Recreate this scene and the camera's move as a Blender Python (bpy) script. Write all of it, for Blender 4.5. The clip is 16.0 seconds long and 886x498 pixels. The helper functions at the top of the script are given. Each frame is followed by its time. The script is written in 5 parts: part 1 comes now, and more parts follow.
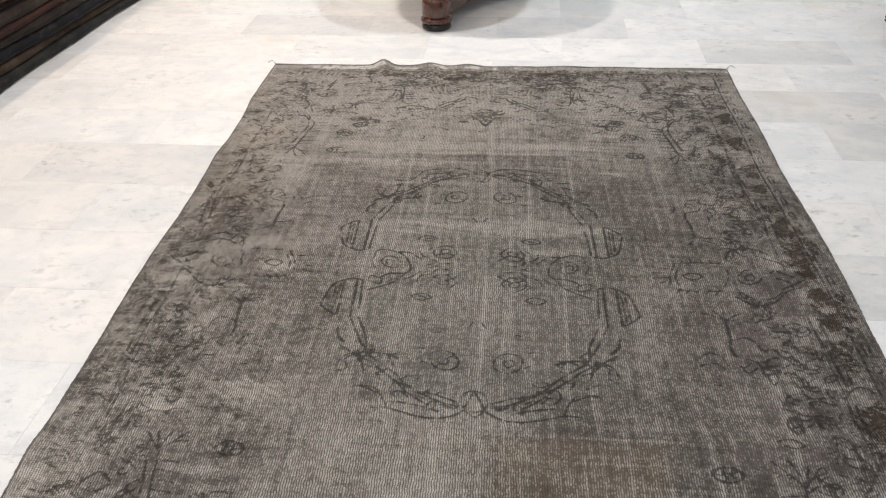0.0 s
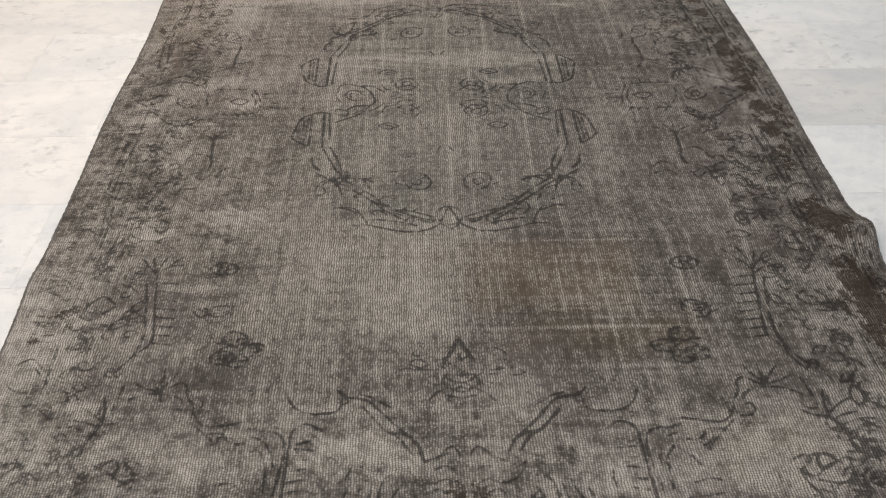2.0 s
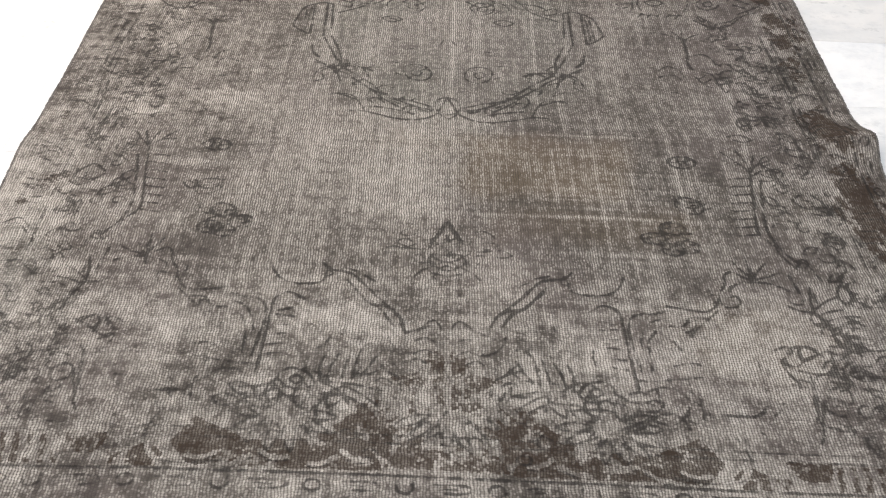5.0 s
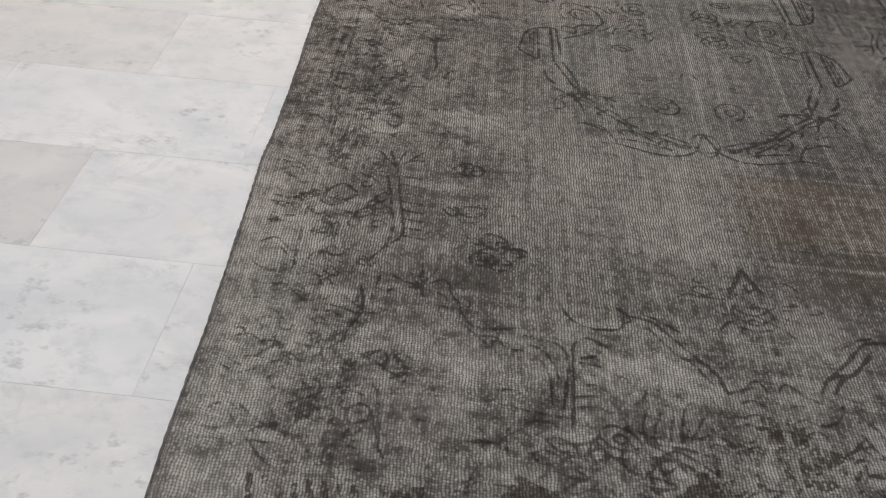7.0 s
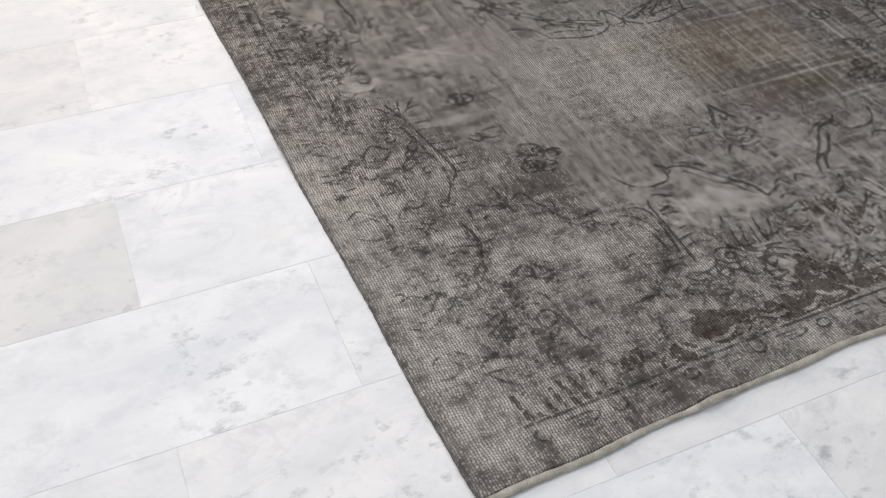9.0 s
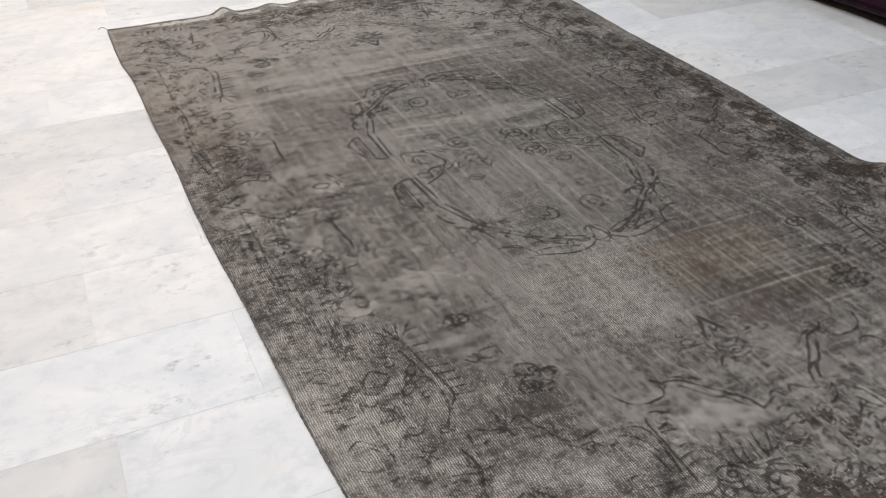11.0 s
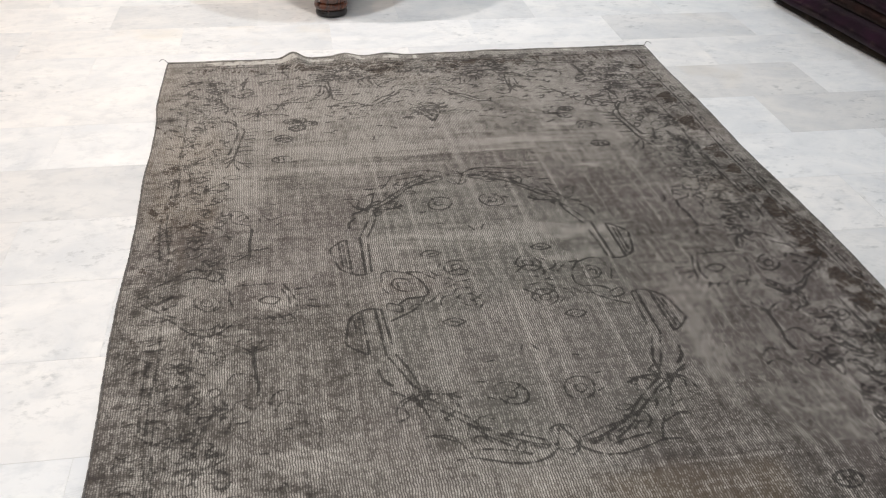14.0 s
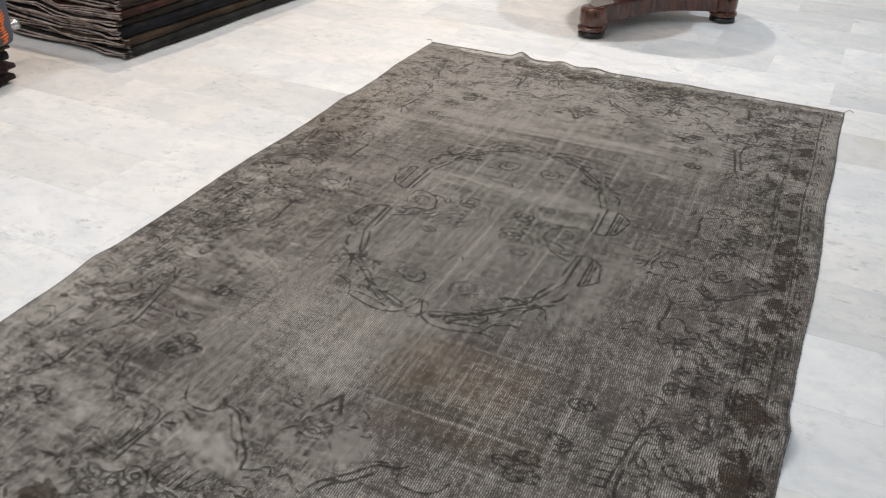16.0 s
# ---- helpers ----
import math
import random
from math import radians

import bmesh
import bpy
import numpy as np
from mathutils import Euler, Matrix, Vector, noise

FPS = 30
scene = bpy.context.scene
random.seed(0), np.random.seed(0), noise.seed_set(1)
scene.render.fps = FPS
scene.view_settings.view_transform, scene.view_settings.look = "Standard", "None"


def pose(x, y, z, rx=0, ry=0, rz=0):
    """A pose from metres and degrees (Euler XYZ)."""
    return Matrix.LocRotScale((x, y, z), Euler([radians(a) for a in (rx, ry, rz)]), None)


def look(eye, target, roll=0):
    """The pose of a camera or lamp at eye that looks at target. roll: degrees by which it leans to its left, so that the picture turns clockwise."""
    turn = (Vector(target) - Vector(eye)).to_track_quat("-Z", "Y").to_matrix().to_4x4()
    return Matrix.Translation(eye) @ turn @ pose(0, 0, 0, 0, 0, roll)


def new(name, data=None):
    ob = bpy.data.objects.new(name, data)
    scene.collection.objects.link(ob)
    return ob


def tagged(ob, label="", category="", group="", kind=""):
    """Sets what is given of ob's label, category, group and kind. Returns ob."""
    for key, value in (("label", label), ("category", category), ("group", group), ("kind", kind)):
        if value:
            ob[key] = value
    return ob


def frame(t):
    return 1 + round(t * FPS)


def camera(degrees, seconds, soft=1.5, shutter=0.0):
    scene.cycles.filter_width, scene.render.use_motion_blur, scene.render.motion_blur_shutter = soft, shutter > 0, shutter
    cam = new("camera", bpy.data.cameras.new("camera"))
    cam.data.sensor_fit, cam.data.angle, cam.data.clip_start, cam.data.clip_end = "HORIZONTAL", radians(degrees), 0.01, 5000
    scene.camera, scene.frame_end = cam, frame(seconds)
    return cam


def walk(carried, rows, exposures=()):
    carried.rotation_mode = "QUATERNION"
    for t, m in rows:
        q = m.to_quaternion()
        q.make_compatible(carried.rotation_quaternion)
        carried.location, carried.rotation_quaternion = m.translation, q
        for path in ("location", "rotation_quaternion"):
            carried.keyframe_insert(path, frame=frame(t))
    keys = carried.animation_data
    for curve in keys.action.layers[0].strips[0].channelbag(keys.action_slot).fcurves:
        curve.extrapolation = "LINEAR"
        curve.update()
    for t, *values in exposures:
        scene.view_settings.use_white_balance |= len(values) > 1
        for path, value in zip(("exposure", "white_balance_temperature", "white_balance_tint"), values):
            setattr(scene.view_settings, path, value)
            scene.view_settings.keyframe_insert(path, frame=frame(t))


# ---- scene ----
cam = camera(53.3, 16.0, 1.2)
PATH = [
    (0, (0.154, -0.042, 1.322), (-0.025, 1.645, 0.263), -1.3),
    (0.5, (0.072, -0.106, 1.338), (-0.033, 1.55, 0.22), -1.1),
    (1, (0.056, -0.154, 1.33), (-0.001, 1.467, 0.159), -2.0),
    (1.5, (0.053, -0.183, 1.317), (0.03, 1.391, 0.083), -1.5),
    (2, (0.065, -0.207, 1.301), (0.044, 1.312, 0.0), -1.3),
    (2.5, (0.067, -0.233, 1.289), (0.033, 1.231, -0.074), -1.1),
    (3, (0.063, -0.257, 1.283), (0.015, 1.158, -0.129), -1.4),
    (3.2, (0.066, -0.265, 1.274), (0.013, 1.136, -0.153), -1.6),
    (5.3, (0.115, -0.286, 1.171), (0.066, 1.18, -0.189), 2.3),
    (5.5, (0.146, -0.24, 1.158), (0.062, 1.249, -0.174), 2.6),
    (6, (0.145, -0.177, 1.132), (-0.099, 1.31, -0.183), 2.6),
    (6.5, (-0.094, -0.172, 1.1), (-0.384, 1.298, -0.225), 1.2),
    (7, (-0.397, -0.201, 1.077), (-0.485, 1.29, -0.253), 3.7),
    (7.5, (-0.683, -0.093, 1.041), (-0.583, 1.329, -0.362), 4.0),
    (8, (-0.902, -0.101, 1.057), (-0.52, 1.193, -0.42), 5.0),
    (8.5, (-1.088, -0.182, 1.122), (-0.542, 1.048, -0.357), 4.0),
    (9, (-1.143, -0.208, 1.186), (-0.554, 1.056, -0.248), 2.4),
    (9.5, (-1.147, -0.206, 1.219), (-0.531, 1.118, -0.147), 2.0),
    (10, (-1.129, -0.185, 1.256), (-0.474, 1.217, -0.01), 1.6),
    (10.2, (-1.123, -0.182, 1.271), (-0.456, 1.249, 0.043), 1.2),
    (12.3, (-1.139, -0.179, 1.298), (-0.435, 1.352, 0.22), -0.2),
    (12.5, (-1.112, -0.186, 1.316), (-0.405, 1.347, 0.243), -0.1),
    (13, (-0.914, -0.158, 1.311), (-0.242, 1.394, 0.244), 1.0),
    (13.5, (-0.701, -0.049, 1.293), (-0.201, 1.557, 0.211), 0.8),
    (14, (-0.404, 0.216, 1.299), (-0.127, 1.856, 0.189), 1.6),
    (14.5, (-0.04, 0.309, 1.265), (-0.116, 1.972, 0.157), 2.3),
    (15, (0.345, 0.227, 1.265), (-0.085, 1.849, 0.176), 2.2),
    (15.5, (0.666, -0.035, 1.304), (0.019, 1.556, 0.278), 1.2),
    (16, (0.933, -0.303, 1.324), (0.207, 1.261, 0.31), 1.8),
]
LIGHT_ON_FILM = [
    (0, -0.04, 6745, 13), (0.5, 0.0, 6798, 13), (1, -0.15, 6850, 13), (1.5, -0.12, 6885, 13), (2, -0.09, 6885, 13),
    (2.5, 0.03, 6885, 13), (3, 0.05, 6850, 13), (5.3, 0.5, 6745, 14), (5.5, 0.5, 6800, 14), (6, 0.21, 6550, 16),
    (6.5, -0.25, 6525, 14), (7, -0.45, 6500, 13), (7.5, 0.12, 6475, 14), (8, 0.06, 6450, 14), (8.5, -0.06, 6425, 14),
    (9, -0.07, 6400, 14), (9.5, -0.15, 6425, 14), (10, -0.2, 6450, 14), (12.5, -0.1, 6500, 12), (13, -0.11, 6525, 12),
    (13.5, -0.08, 6450, 11), (14, -0.06, 6575, 12), (14.5, -0.12, 6575, 12), (15, -0.27, 6580, 12), (15.5, -0.18, 6580, 11), (16, -0.12, 6580, 12),
]
walk(cam, [(t, look(eye, target, roll)) for t, eye, target, roll in PATH], LIGHT_ON_FILM)

# ---- light: ceiling lamps of a showroom, warm to one side, cool to the other ----
world = bpy.data.worlds.new("room_air")
scene.world = world
world.use_nodes = True
world.node_tree.nodes["Background"].inputs[0].default_value = (0.9, 0.93, 1.0, 1)
world.node_tree.nodes["Background"].inputs[1].default_value = 0.02

WARM, NEUTRAL, COOL = (1.0, 0.81, 0.64), (1.0, 0.95, 0.90), (0.82, 0.92, 1.0)


def ceiling_lamp(x, y, watts, colour, radius):
    data = bpy.data.lights.new("ceiling_lamp", "AREA")
    data.shape, data.size, data.energy, data.color = "DISK", radius * 2, watts, colour
    lamp = new("ceiling_lamp", data)
    lamp.matrix_world = pose(x, y, 2.93)
    return lamp


ceiling_lamp(-2.50, 3.3, 37, WARM, 0.05)
ceiling_lamp(-0.85, 4.75, 41, NEUTRAL, 0.05)
ceiling_lamp(0.40, 4.60, 34, COOL, 0.05)
# Five more out of view, added and placed by brightness and tint alone.
ceiling_lamp(2.9, 2.6, 16, (0.70, 0.86, 1.0), 0.10)
ceiling_lamp(-0.9, 1.6, 28, NEUTRAL, 0.12)
ceiling_lamp(1.3, 1.0, 11, COOL, 0.12)
ceiling_lamp(-2.3, 0.2, 28, COOL, 0.12)
ceiling_lamp(0.2, -1.6, 24, COOL, 0.12)


# ---- node helpers ----
def material(name):
    m = bpy.data.materials.new(name)
    m.use_nodes = True
    return m, m.node_tree, m.node_tree.nodes["Principled BSDF"]


def node(tree, kind, ins=None, operation=None, clamp=False):
    n = tree.nodes.new(kind)
    if operation:
        n.operation = operation
    if clamp:
        n.use_clamp = True
    for key, value in (ins or {}).items():
        if isinstance(value, bpy.types.NodeSocket):
            tree.links.new(value, n.inputs[key])
        else:
            n.inputs[key].default_value = value
    return n


def calc(tree, op, a, b=0.0, c=0.0, clamp=False):
    return node(tree, "ShaderNodeMath", {0: a, 1: b, 2: c}, operation=op, clamp=clamp).outputs[0]


def span(tree, value, lo, hi, to0=0.0, to1=1.0):
    return node(tree, "ShaderNodeMapRange", {0: value, 1: lo, 2: hi, 3: to0, 4: to1}).outputs[0]


def blend(tree, fac, a, b, how="MIX"):
    n = node(tree, "ShaderNodeMix")
    n.data_type, n.blend_type = "RGBA", how
    for key, value in ((0, fac), (6, a), (7, b)):
        if isinstance(value, bpy.types.NodeSocket):
            tree.links.new(value, n.inputs[key])
        else:
            n.inputs[key].default_value = value if key == 0 else (*value, 1)
    return n.outputs[2]


def noisy(tree, vector, scale, detail=3.0, rough=0.55, dist=0.0):
    return node(tree, "ShaderNodeTexNoise", {"Vector": vector, "Scale": scale, "Detail": detail, "Roughness": rough, "Distortion": dist}).outputs[0]


def stretched(tree, vector, x, y, z):
    return node(tree, "ShaderNodeVectorMath", {0: vector, 1: (x, y, z)}, operation="MULTIPLY").outputs[0]


def bumped(tree, bsdf, height, strength, distance):
    n = node(tree, "ShaderNodeBump", {"Height": height, "Strength": strength, "Distance": distance})
    tree.links.new(n.outputs[0], bsdf.inputs["Normal"])


# ---- materials ----
def marble():
    m, t, b = material("polished_marble")
    local = node(t, "ShaderNodeTexCoord").outputs["Object"]
    info = node(t, "ShaderNodeObjectInfo")
    shift = node(t, "ShaderNodeVectorMath", {0: info.outputs["Random"], 1: (37.0, 91.0, 53.0)}, operation="MULTIPLY").outputs[0]
    at = node(t, "ShaderNodeVectorMath", {0: local, 1: shift}, operation="ADD").outputs[0]
    cloud = noisy(t, stretched(t, at, 1.0, 1.5, 1), 3.4, 5, 0.6, 0.8)
    vein = noisy(t, stretched(t, at, 1.0, 1.7, 1), 5.0, 6, 0.65, 1.6)
    vein = span(t, calc(t, "ABSOLUTE", calc(t, "SUBTRACT", vein, 0.5)), 0.0, 0.035, 1.0, 0.0)
    vein = calc(t, "MULTIPLY", vein, span(t, noisy(t, at, 4.0, 2), 0.5, 0.7))
    speck = span(t, noisy(t, stretched(t, at, 1.0, 1.5, 1), 24, 4, 0.66), 0.555, 0.74)
    speck = calc(t, "MULTIPLY", speck, span(t, noisy(t, at, 3.6, 2), 0.46, 0.62))
    blot = noisy(t, stretched(t, at, 1.0, 1.3, 1), 16, 5, 0.68)
    rust = span(t, noisy(t, at, 2.3, 3, 0.6), 0.66, 0.8)
    white = blend(t, span(t, cloud, 0.34, 0.66), (0.84, 0.83, 0.815), (0.705, 0.715, 0.725))
    white = blend(t, span(t, blot, 0.50, 0.80), white, (0.64, 0.65, 0.66))
    white = blend(t, calc(t, "MULTIPLY", vein, 0.22), white, (0.42, 0.43, 0.44))
    white = blend(t, calc(t, "MULTIPLY", speck, 0.70), white, (0.33, 0.35, 0.36))
    white = blend(t, calc(t, "MULTIPLY", rust, 0.3), white, (0.66, 0.56, 0.40))
    t.links.new(blend(t, 1.0, white, info.outputs["Color"], "MULTIPLY"), b.inputs["Base Color"])
    t.links.new(span(t, cloud, 0.2, 0.8, 0.42, 0.56), b.inputs["Roughness"])
    b.inputs["Specular IOR Level"].default_value = 0.28
    bumped(t, b, noisy(t, at, 9, 2), 0.06, 0.01)
    return m


def plain(name, colour, rough, grain=60.0, depth=0.12, spread=0.12, metal=0.0):
    m, t, b = material(name)
    at = node(t, "ShaderNodeTexCoord").outputs["Object"]
    big, fine = noisy(t, at, grain / 12, 4), noisy(t, at, grain, 3)
    mixed = calc(t, "ADD", calc(t, "MULTIPLY", big, 0.6), calc(t, "MULTIPLY", fine, 0.4))
    dark = tuple(c * (1 - spread * 2) for c in colour)
    lite = tuple(min(1, c * (1 + spread * 2)) for c in colour)
    t.links.new(blend(t, span(t, mixed, 0.35, 0.65), dark, lite), b.inputs["Base Color"])
    b.inputs["Metallic"].default_value = metal
    t.links.new(span(t, big, 0.3, 0.7, max(0.03, rough - 0.08), rough + 0.08), b.inputs["Roughness"])
    bumped(t, b, fine, depth, 0.004)
    return m


def woollen():
    """Worn wool of the folded rugs: its dye is each object's colour."""
    m, t, b = material("folded_wool")
    at = node(t, "ShaderNodeTexCoord").outputs["Object"]
    dye = node(t, "ShaderNodeObjectInfo").outputs["Color"]
    patch = noisy(t, stretched(t, at, 1, 1, 1), 7, 4, 0.65)
    fine = noisy(t, stretched(t, at, 1, 1, 1), 160, 3, 0.7)
    worn = span(t, calc(t, "ADD", calc(t, "MULTIPLY", patch, 0.65), calc(t, "MULTIPLY", fine, 0.35)), 0.36, 0.66, 0.22, 1.15)
    motif = span(t, noisy(t, stretched(t, at, 1, 0.5, 1), 22, 2, 0.5, 1.0), 0.56, 0.64)
    base = blend(t, 1.0, dye, node(t, "ShaderNodeCombineColor", {0: worn, 1: worn, 2: worn}).outputs[0], "MULTIPLY")
    base = blend(t, calc(t, "MULTIPLY", motif, 0.10), base, (0.16, 0.12, 0.095))
    t.links.new(base, b.inputs["Base Color"])
    b.inputs["Roughness"].default_value = 0.95
    b.inputs["Specular IOR Level"].default_value = 0.15
    b.inputs["Sheen Weight"].default_value = 0.06
    bumped(t, b, fine, 0.5, 0.004)
    return m


def worn_carpet():
    """Overdyed carpet worn to its foundation: dyed ground, dark pile left in the drawing, pale warps showing through knot by knot."""
    m, t, b = material("worn_overdyed_carpet")
    uv_node, drawn = node(t, "ShaderNodeUVMap"), node(t, "ShaderNodeVertexColor")
    uv_node.uv_map, drawn.layer_name = "cloth", "drawing"
    uv = uv_node.outputs[0]
    rgb = node(t, "ShaderNodeSeparateColor", {0: drawn.outputs[0]})
    line, brown, fade, warm = rgb.outputs[0], rgb.outputs[1], rgb.outputs[2], drawn.outputs[1]
    sep = node(t, "ShaderNodeSeparateXYZ", {0: uv})
    u, v = sep.outputs[0], sep.outputs[1]
    # threads: warps along the carpet, rows of knots across it, both a little uneven
    wob = calc(t, "MULTIPLY", calc(t, "SUBTRACT", noisy(t, uv, 7, 2), 0.5), 0.010)
    wob = calc(t, "ADD", wob, calc(t, "MULTIPLY", calc(t, "SUBTRACT", noisy(t, uv, 60, 2), 0.5), 0.0075))
    bow = calc(t, "MULTIPLY", calc(t, "SUBTRACT", noisy(t, stretched(t, uv, 3.0, 1.2, 1), 1.0, 2), 0.5), 0.030)
    cu = calc(t, "DIVIDE", calc(t, "ADD", u, wob), 0.0051)
    cv = calc(t, "DIVIDE", calc(t, "ADD", calc(t, "ADD", v, wob), bow), 0.0050)
    iu = calc(t, "FLOOR", cu)
    slip = node(t, "ShaderNodeTexWhiteNoise")
    slip.noise_dimensions = "1D"
    t.links.new(iu, slip.inputs["W"])
    cv = calc(t, "ADD", cv, calc(t, "MULTIPLY", slip.outputs[0], 0.8))
    fu, fv, iv = calc(t, "FRACT", cu), calc(t, "FRACT", cv), calc(t, "FLOOR", cv)
    warp = calc(t, "SUBTRACT", 1.0, calc(t, "MULTIPLY", calc(t, "ABSOLUTE", calc(t, "SUBTRACT", fu, 0.5)), 2.0))
    row = calc(t, "SUBTRACT", 1.0, calc(t, "MULTIPLY", calc(t, "ABSOLUTE", calc(t, "SUBTRACT", fv, 0.5)), 2.0))
    knot = node(t, "ShaderNodeCombineXYZ", {0: iu, 1: iv}).outputs[0]
    luck = node(t, "ShaderNodeTexWhiteNoise", {"Vector": knot})
    luck.noise_dimensions = "2D"
    odds = node(t, "ShaderNodeSeparateColor", {0: luck.outputs[1]})
    r1, r2, r3 = odds.outputs[0], odds.outputs[1], odds.outputs[2]
    # how far the pile is gone
    patch = noisy(t, uv, 3.4, 4, 0.6)
    rowwise = noisy(t, stretched(t, uv, 3.0, 60, 1), 1.0, 3, 0.6)
    colwise = noisy(t, stretched(t, uv, 55, 1.8, 1), 1.0, 3, 0.6)
    fine = noisy(t, stretched(t, uv, 62, 30, 1), 1.0, 3, 0.65)
    bare = calc(t, "ADD", fade, calc(t, "MULTIPLY", calc(t, "SUBTRACT", patch, 0.5), 0.75))
    bare = calc(t, "ADD", bare, calc(t, "MULTIPLY", calc(t, "SUBTRACT", rowwise, 0.5), 0.52))
    bare = calc(t, "ADD", bare, calc(t, "MULTIPLY", calc(t, "SUBTRACT", colwise, 0.5), 0.60))
    bare = calc(t, "ADD", bare, calc(t, "MULTIPLY", calc(t, "SUBTRACT", fine, 0.5), 0.85), clamp=True)
    # dyed ground
    tone = calc(t, "ADD", calc(t, "MULTIPLY", bare, 0.78), calc(t, "MULTIPLY", calc(t, "SUBTRACT", r2, 0.5), 0.16), clamp=True)
    ground = blend(t, tone, (0.052, 0.045, 0.039), (0.270, 0.245, 0.220))
    ground = blend(t, span(t, warm, 0.5, 1.0, 0.0, 0.60), ground, (0.150, 0.112, 0.072))
    ground = blend(t, span(t, warm, 0.5, 0.1, 0.0, 0.45), ground, (0.140, 0.143, 0.126))
    violet = span(t, noisy(t, uv, 2.0, 2), 0.45, 0.62)
    ground = blend(t, calc(t, "MULTIPLY", violet, 0.30), ground, (0.150, 0.124, 0.120))
    # drawing and brown ground: pile left standing, ending knot by knot
    rubbed = calc(t, "MULTIPLY", calc(t, "SUBTRACT", noisy(t, uv, 24, 4, 0.7), 0.5), 0.62)
    ink = span(t, calc(t, "ADD", calc(t, "ADD", line, calc(t, "MULTIPLY", calc(t, "SUBTRACT", r3, 0.5), 0.36)), rubbed), 0.30, 0.82)
    earth = span(t, calc(t, "ADD", calc(t, "ADD", brown, calc(t, "MULTIPLY", calc(t, "SUBTRACT", r3, 0.5), 0.60)), rubbed), 0.40, 0.70)
    cloth = blend(t, calc(t, "MULTIPLY", earth, 0.88), ground, (0.036, 0.023, 0.015))
    cloth = blend(t, calc(t, "MULTIPLY", ink, 0.74), cloth, (0.014, 0.013, 0.012))
    # towards the near end and the bleached flank the foundation lies open as a net
    net = calc(t, "MAXIMUM", span(t, calc(t, "ADD", v, calc(t, "MULTIPLY", patch, 0.2)), -0.90, -1.05), span(t, calc(t, "ADD", u, calc(t, "MULTIPLY", patch, 0.2)), -0.62, -0.72))
    ribs = calc(t, "MULTIPLY", span(t, u, -0.74, -0.80), span(t, v, -1.02, -1.12))
    gap = calc(t, "MULTIPLY", span(t, warp, 0.50, 0.05), calc(t, "SUBTRACT", 0.86, calc(t, "MULTIPLY", ribs, 0.5)))
    gap = calc(t, "MAXIMUM", gap, calc(t, "MULTIPLY", span(t, row, 0.48, 0.05), calc(t, "ADD", calc(t, "MULTIPLY", net, 0.62), 0.16)))
    gap = calc(t, "MULTIPLY", gap, span(t, noisy(t, uv, 5.0, 3, 0.6), 0.36, 0.56, 0.45, 1.0))
    closed = span(t, calc(t, "ADD", v, calc(t, "MULTIPLY", patch, 0.3)), 0.15, 0.95, 1.0, 0.55)
    gap = calc(t, "MULTIPLY", gap, closed)
    cloth = blend(t, calc(t, "MULTIPLY", gap, 0.64), cloth, (0.022, 0.019, 0.017))
    dash = calc(t, "MULTIPLY", span(t, warp, 0.28, 0.62), span(t, row, 0.02, 0.36, 0.50, 1.0))
    dash = calc(t, "MAXIMUM", dash, calc(t, "MULTIPLY", span(t, row, 0.35, 0.75), calc(t, "MULTIPLY", net, 0.45)))
    seen = span(t, calc(t, "ADD", bare, calc(t, "MULTIPLY", calc(t, "SUBTRACT", r1, 0.5), 0.42)), 0.22, 1.02)
    seen = calc(t, "MULTIPLY", seen, span(t, closed, 0.55, 1.0, 0.72, 1.0))
    dash = calc(t, "MULTIPLY", dash, seen)
    dash = calc(t, "MULTIPLY", dash, calc(t, "SUBTRACT", 1.0, calc(t, "MULTIPLY", calc(t, "MAXIMUM", ink, calc(t, "MULTIPLY", earth, 0.90)), 0.80)))
    cloth = blend(t, dash, cloth, (0.51, 0.478, 0.435))
    # single wefts and knots laid quite bare
    thread = calc(t, "MULTIPLY", span(t, fade, 0.90, 0.98), span(t, fine, 0.36, 0.50, 0.30, 0.75))
    cloth = blend(t, thread, cloth, (0.56, 0.53, 0.485))
    t.links.new(cloth, b.inputs["Base Color"])
    b.inputs["Roughness"].default_value = 0.92
    b.inputs["Specular IOR Level"].default_value = 0.18
    relief = calc(t, "ADD", calc(t, "MULTIPLY", warp, 0.6), calc(t, "MULTIPLY", row, 0.4))
    bumped(t, b, relief, 0.15, 0.0012)
    return m


def mahogany():
    m, t, b = material("polished_mahogany")
    at = node(t, "ShaderNodeTexCoord").outputs["Object"]
    grain = noisy(t, stretched(t, at, 14, 14, 2.2), 3.0, 5, 0.6, 0.8)
    t.links.new(blend(t, span(t, grain, 0.35, 0.65), (0.032, 0.009, 0.004), (0.110, 0.028, 0.011)), b.inputs["Base Color"])
    b.inputs["Roughness"].default_value = 0.24
    b.inputs["Coat Weight"].default_value = 0.5
    b.inputs["Coat Roughness"].default_value = 0.08
    bumped(t, b, grain, 0.08, 0.003)
    return m


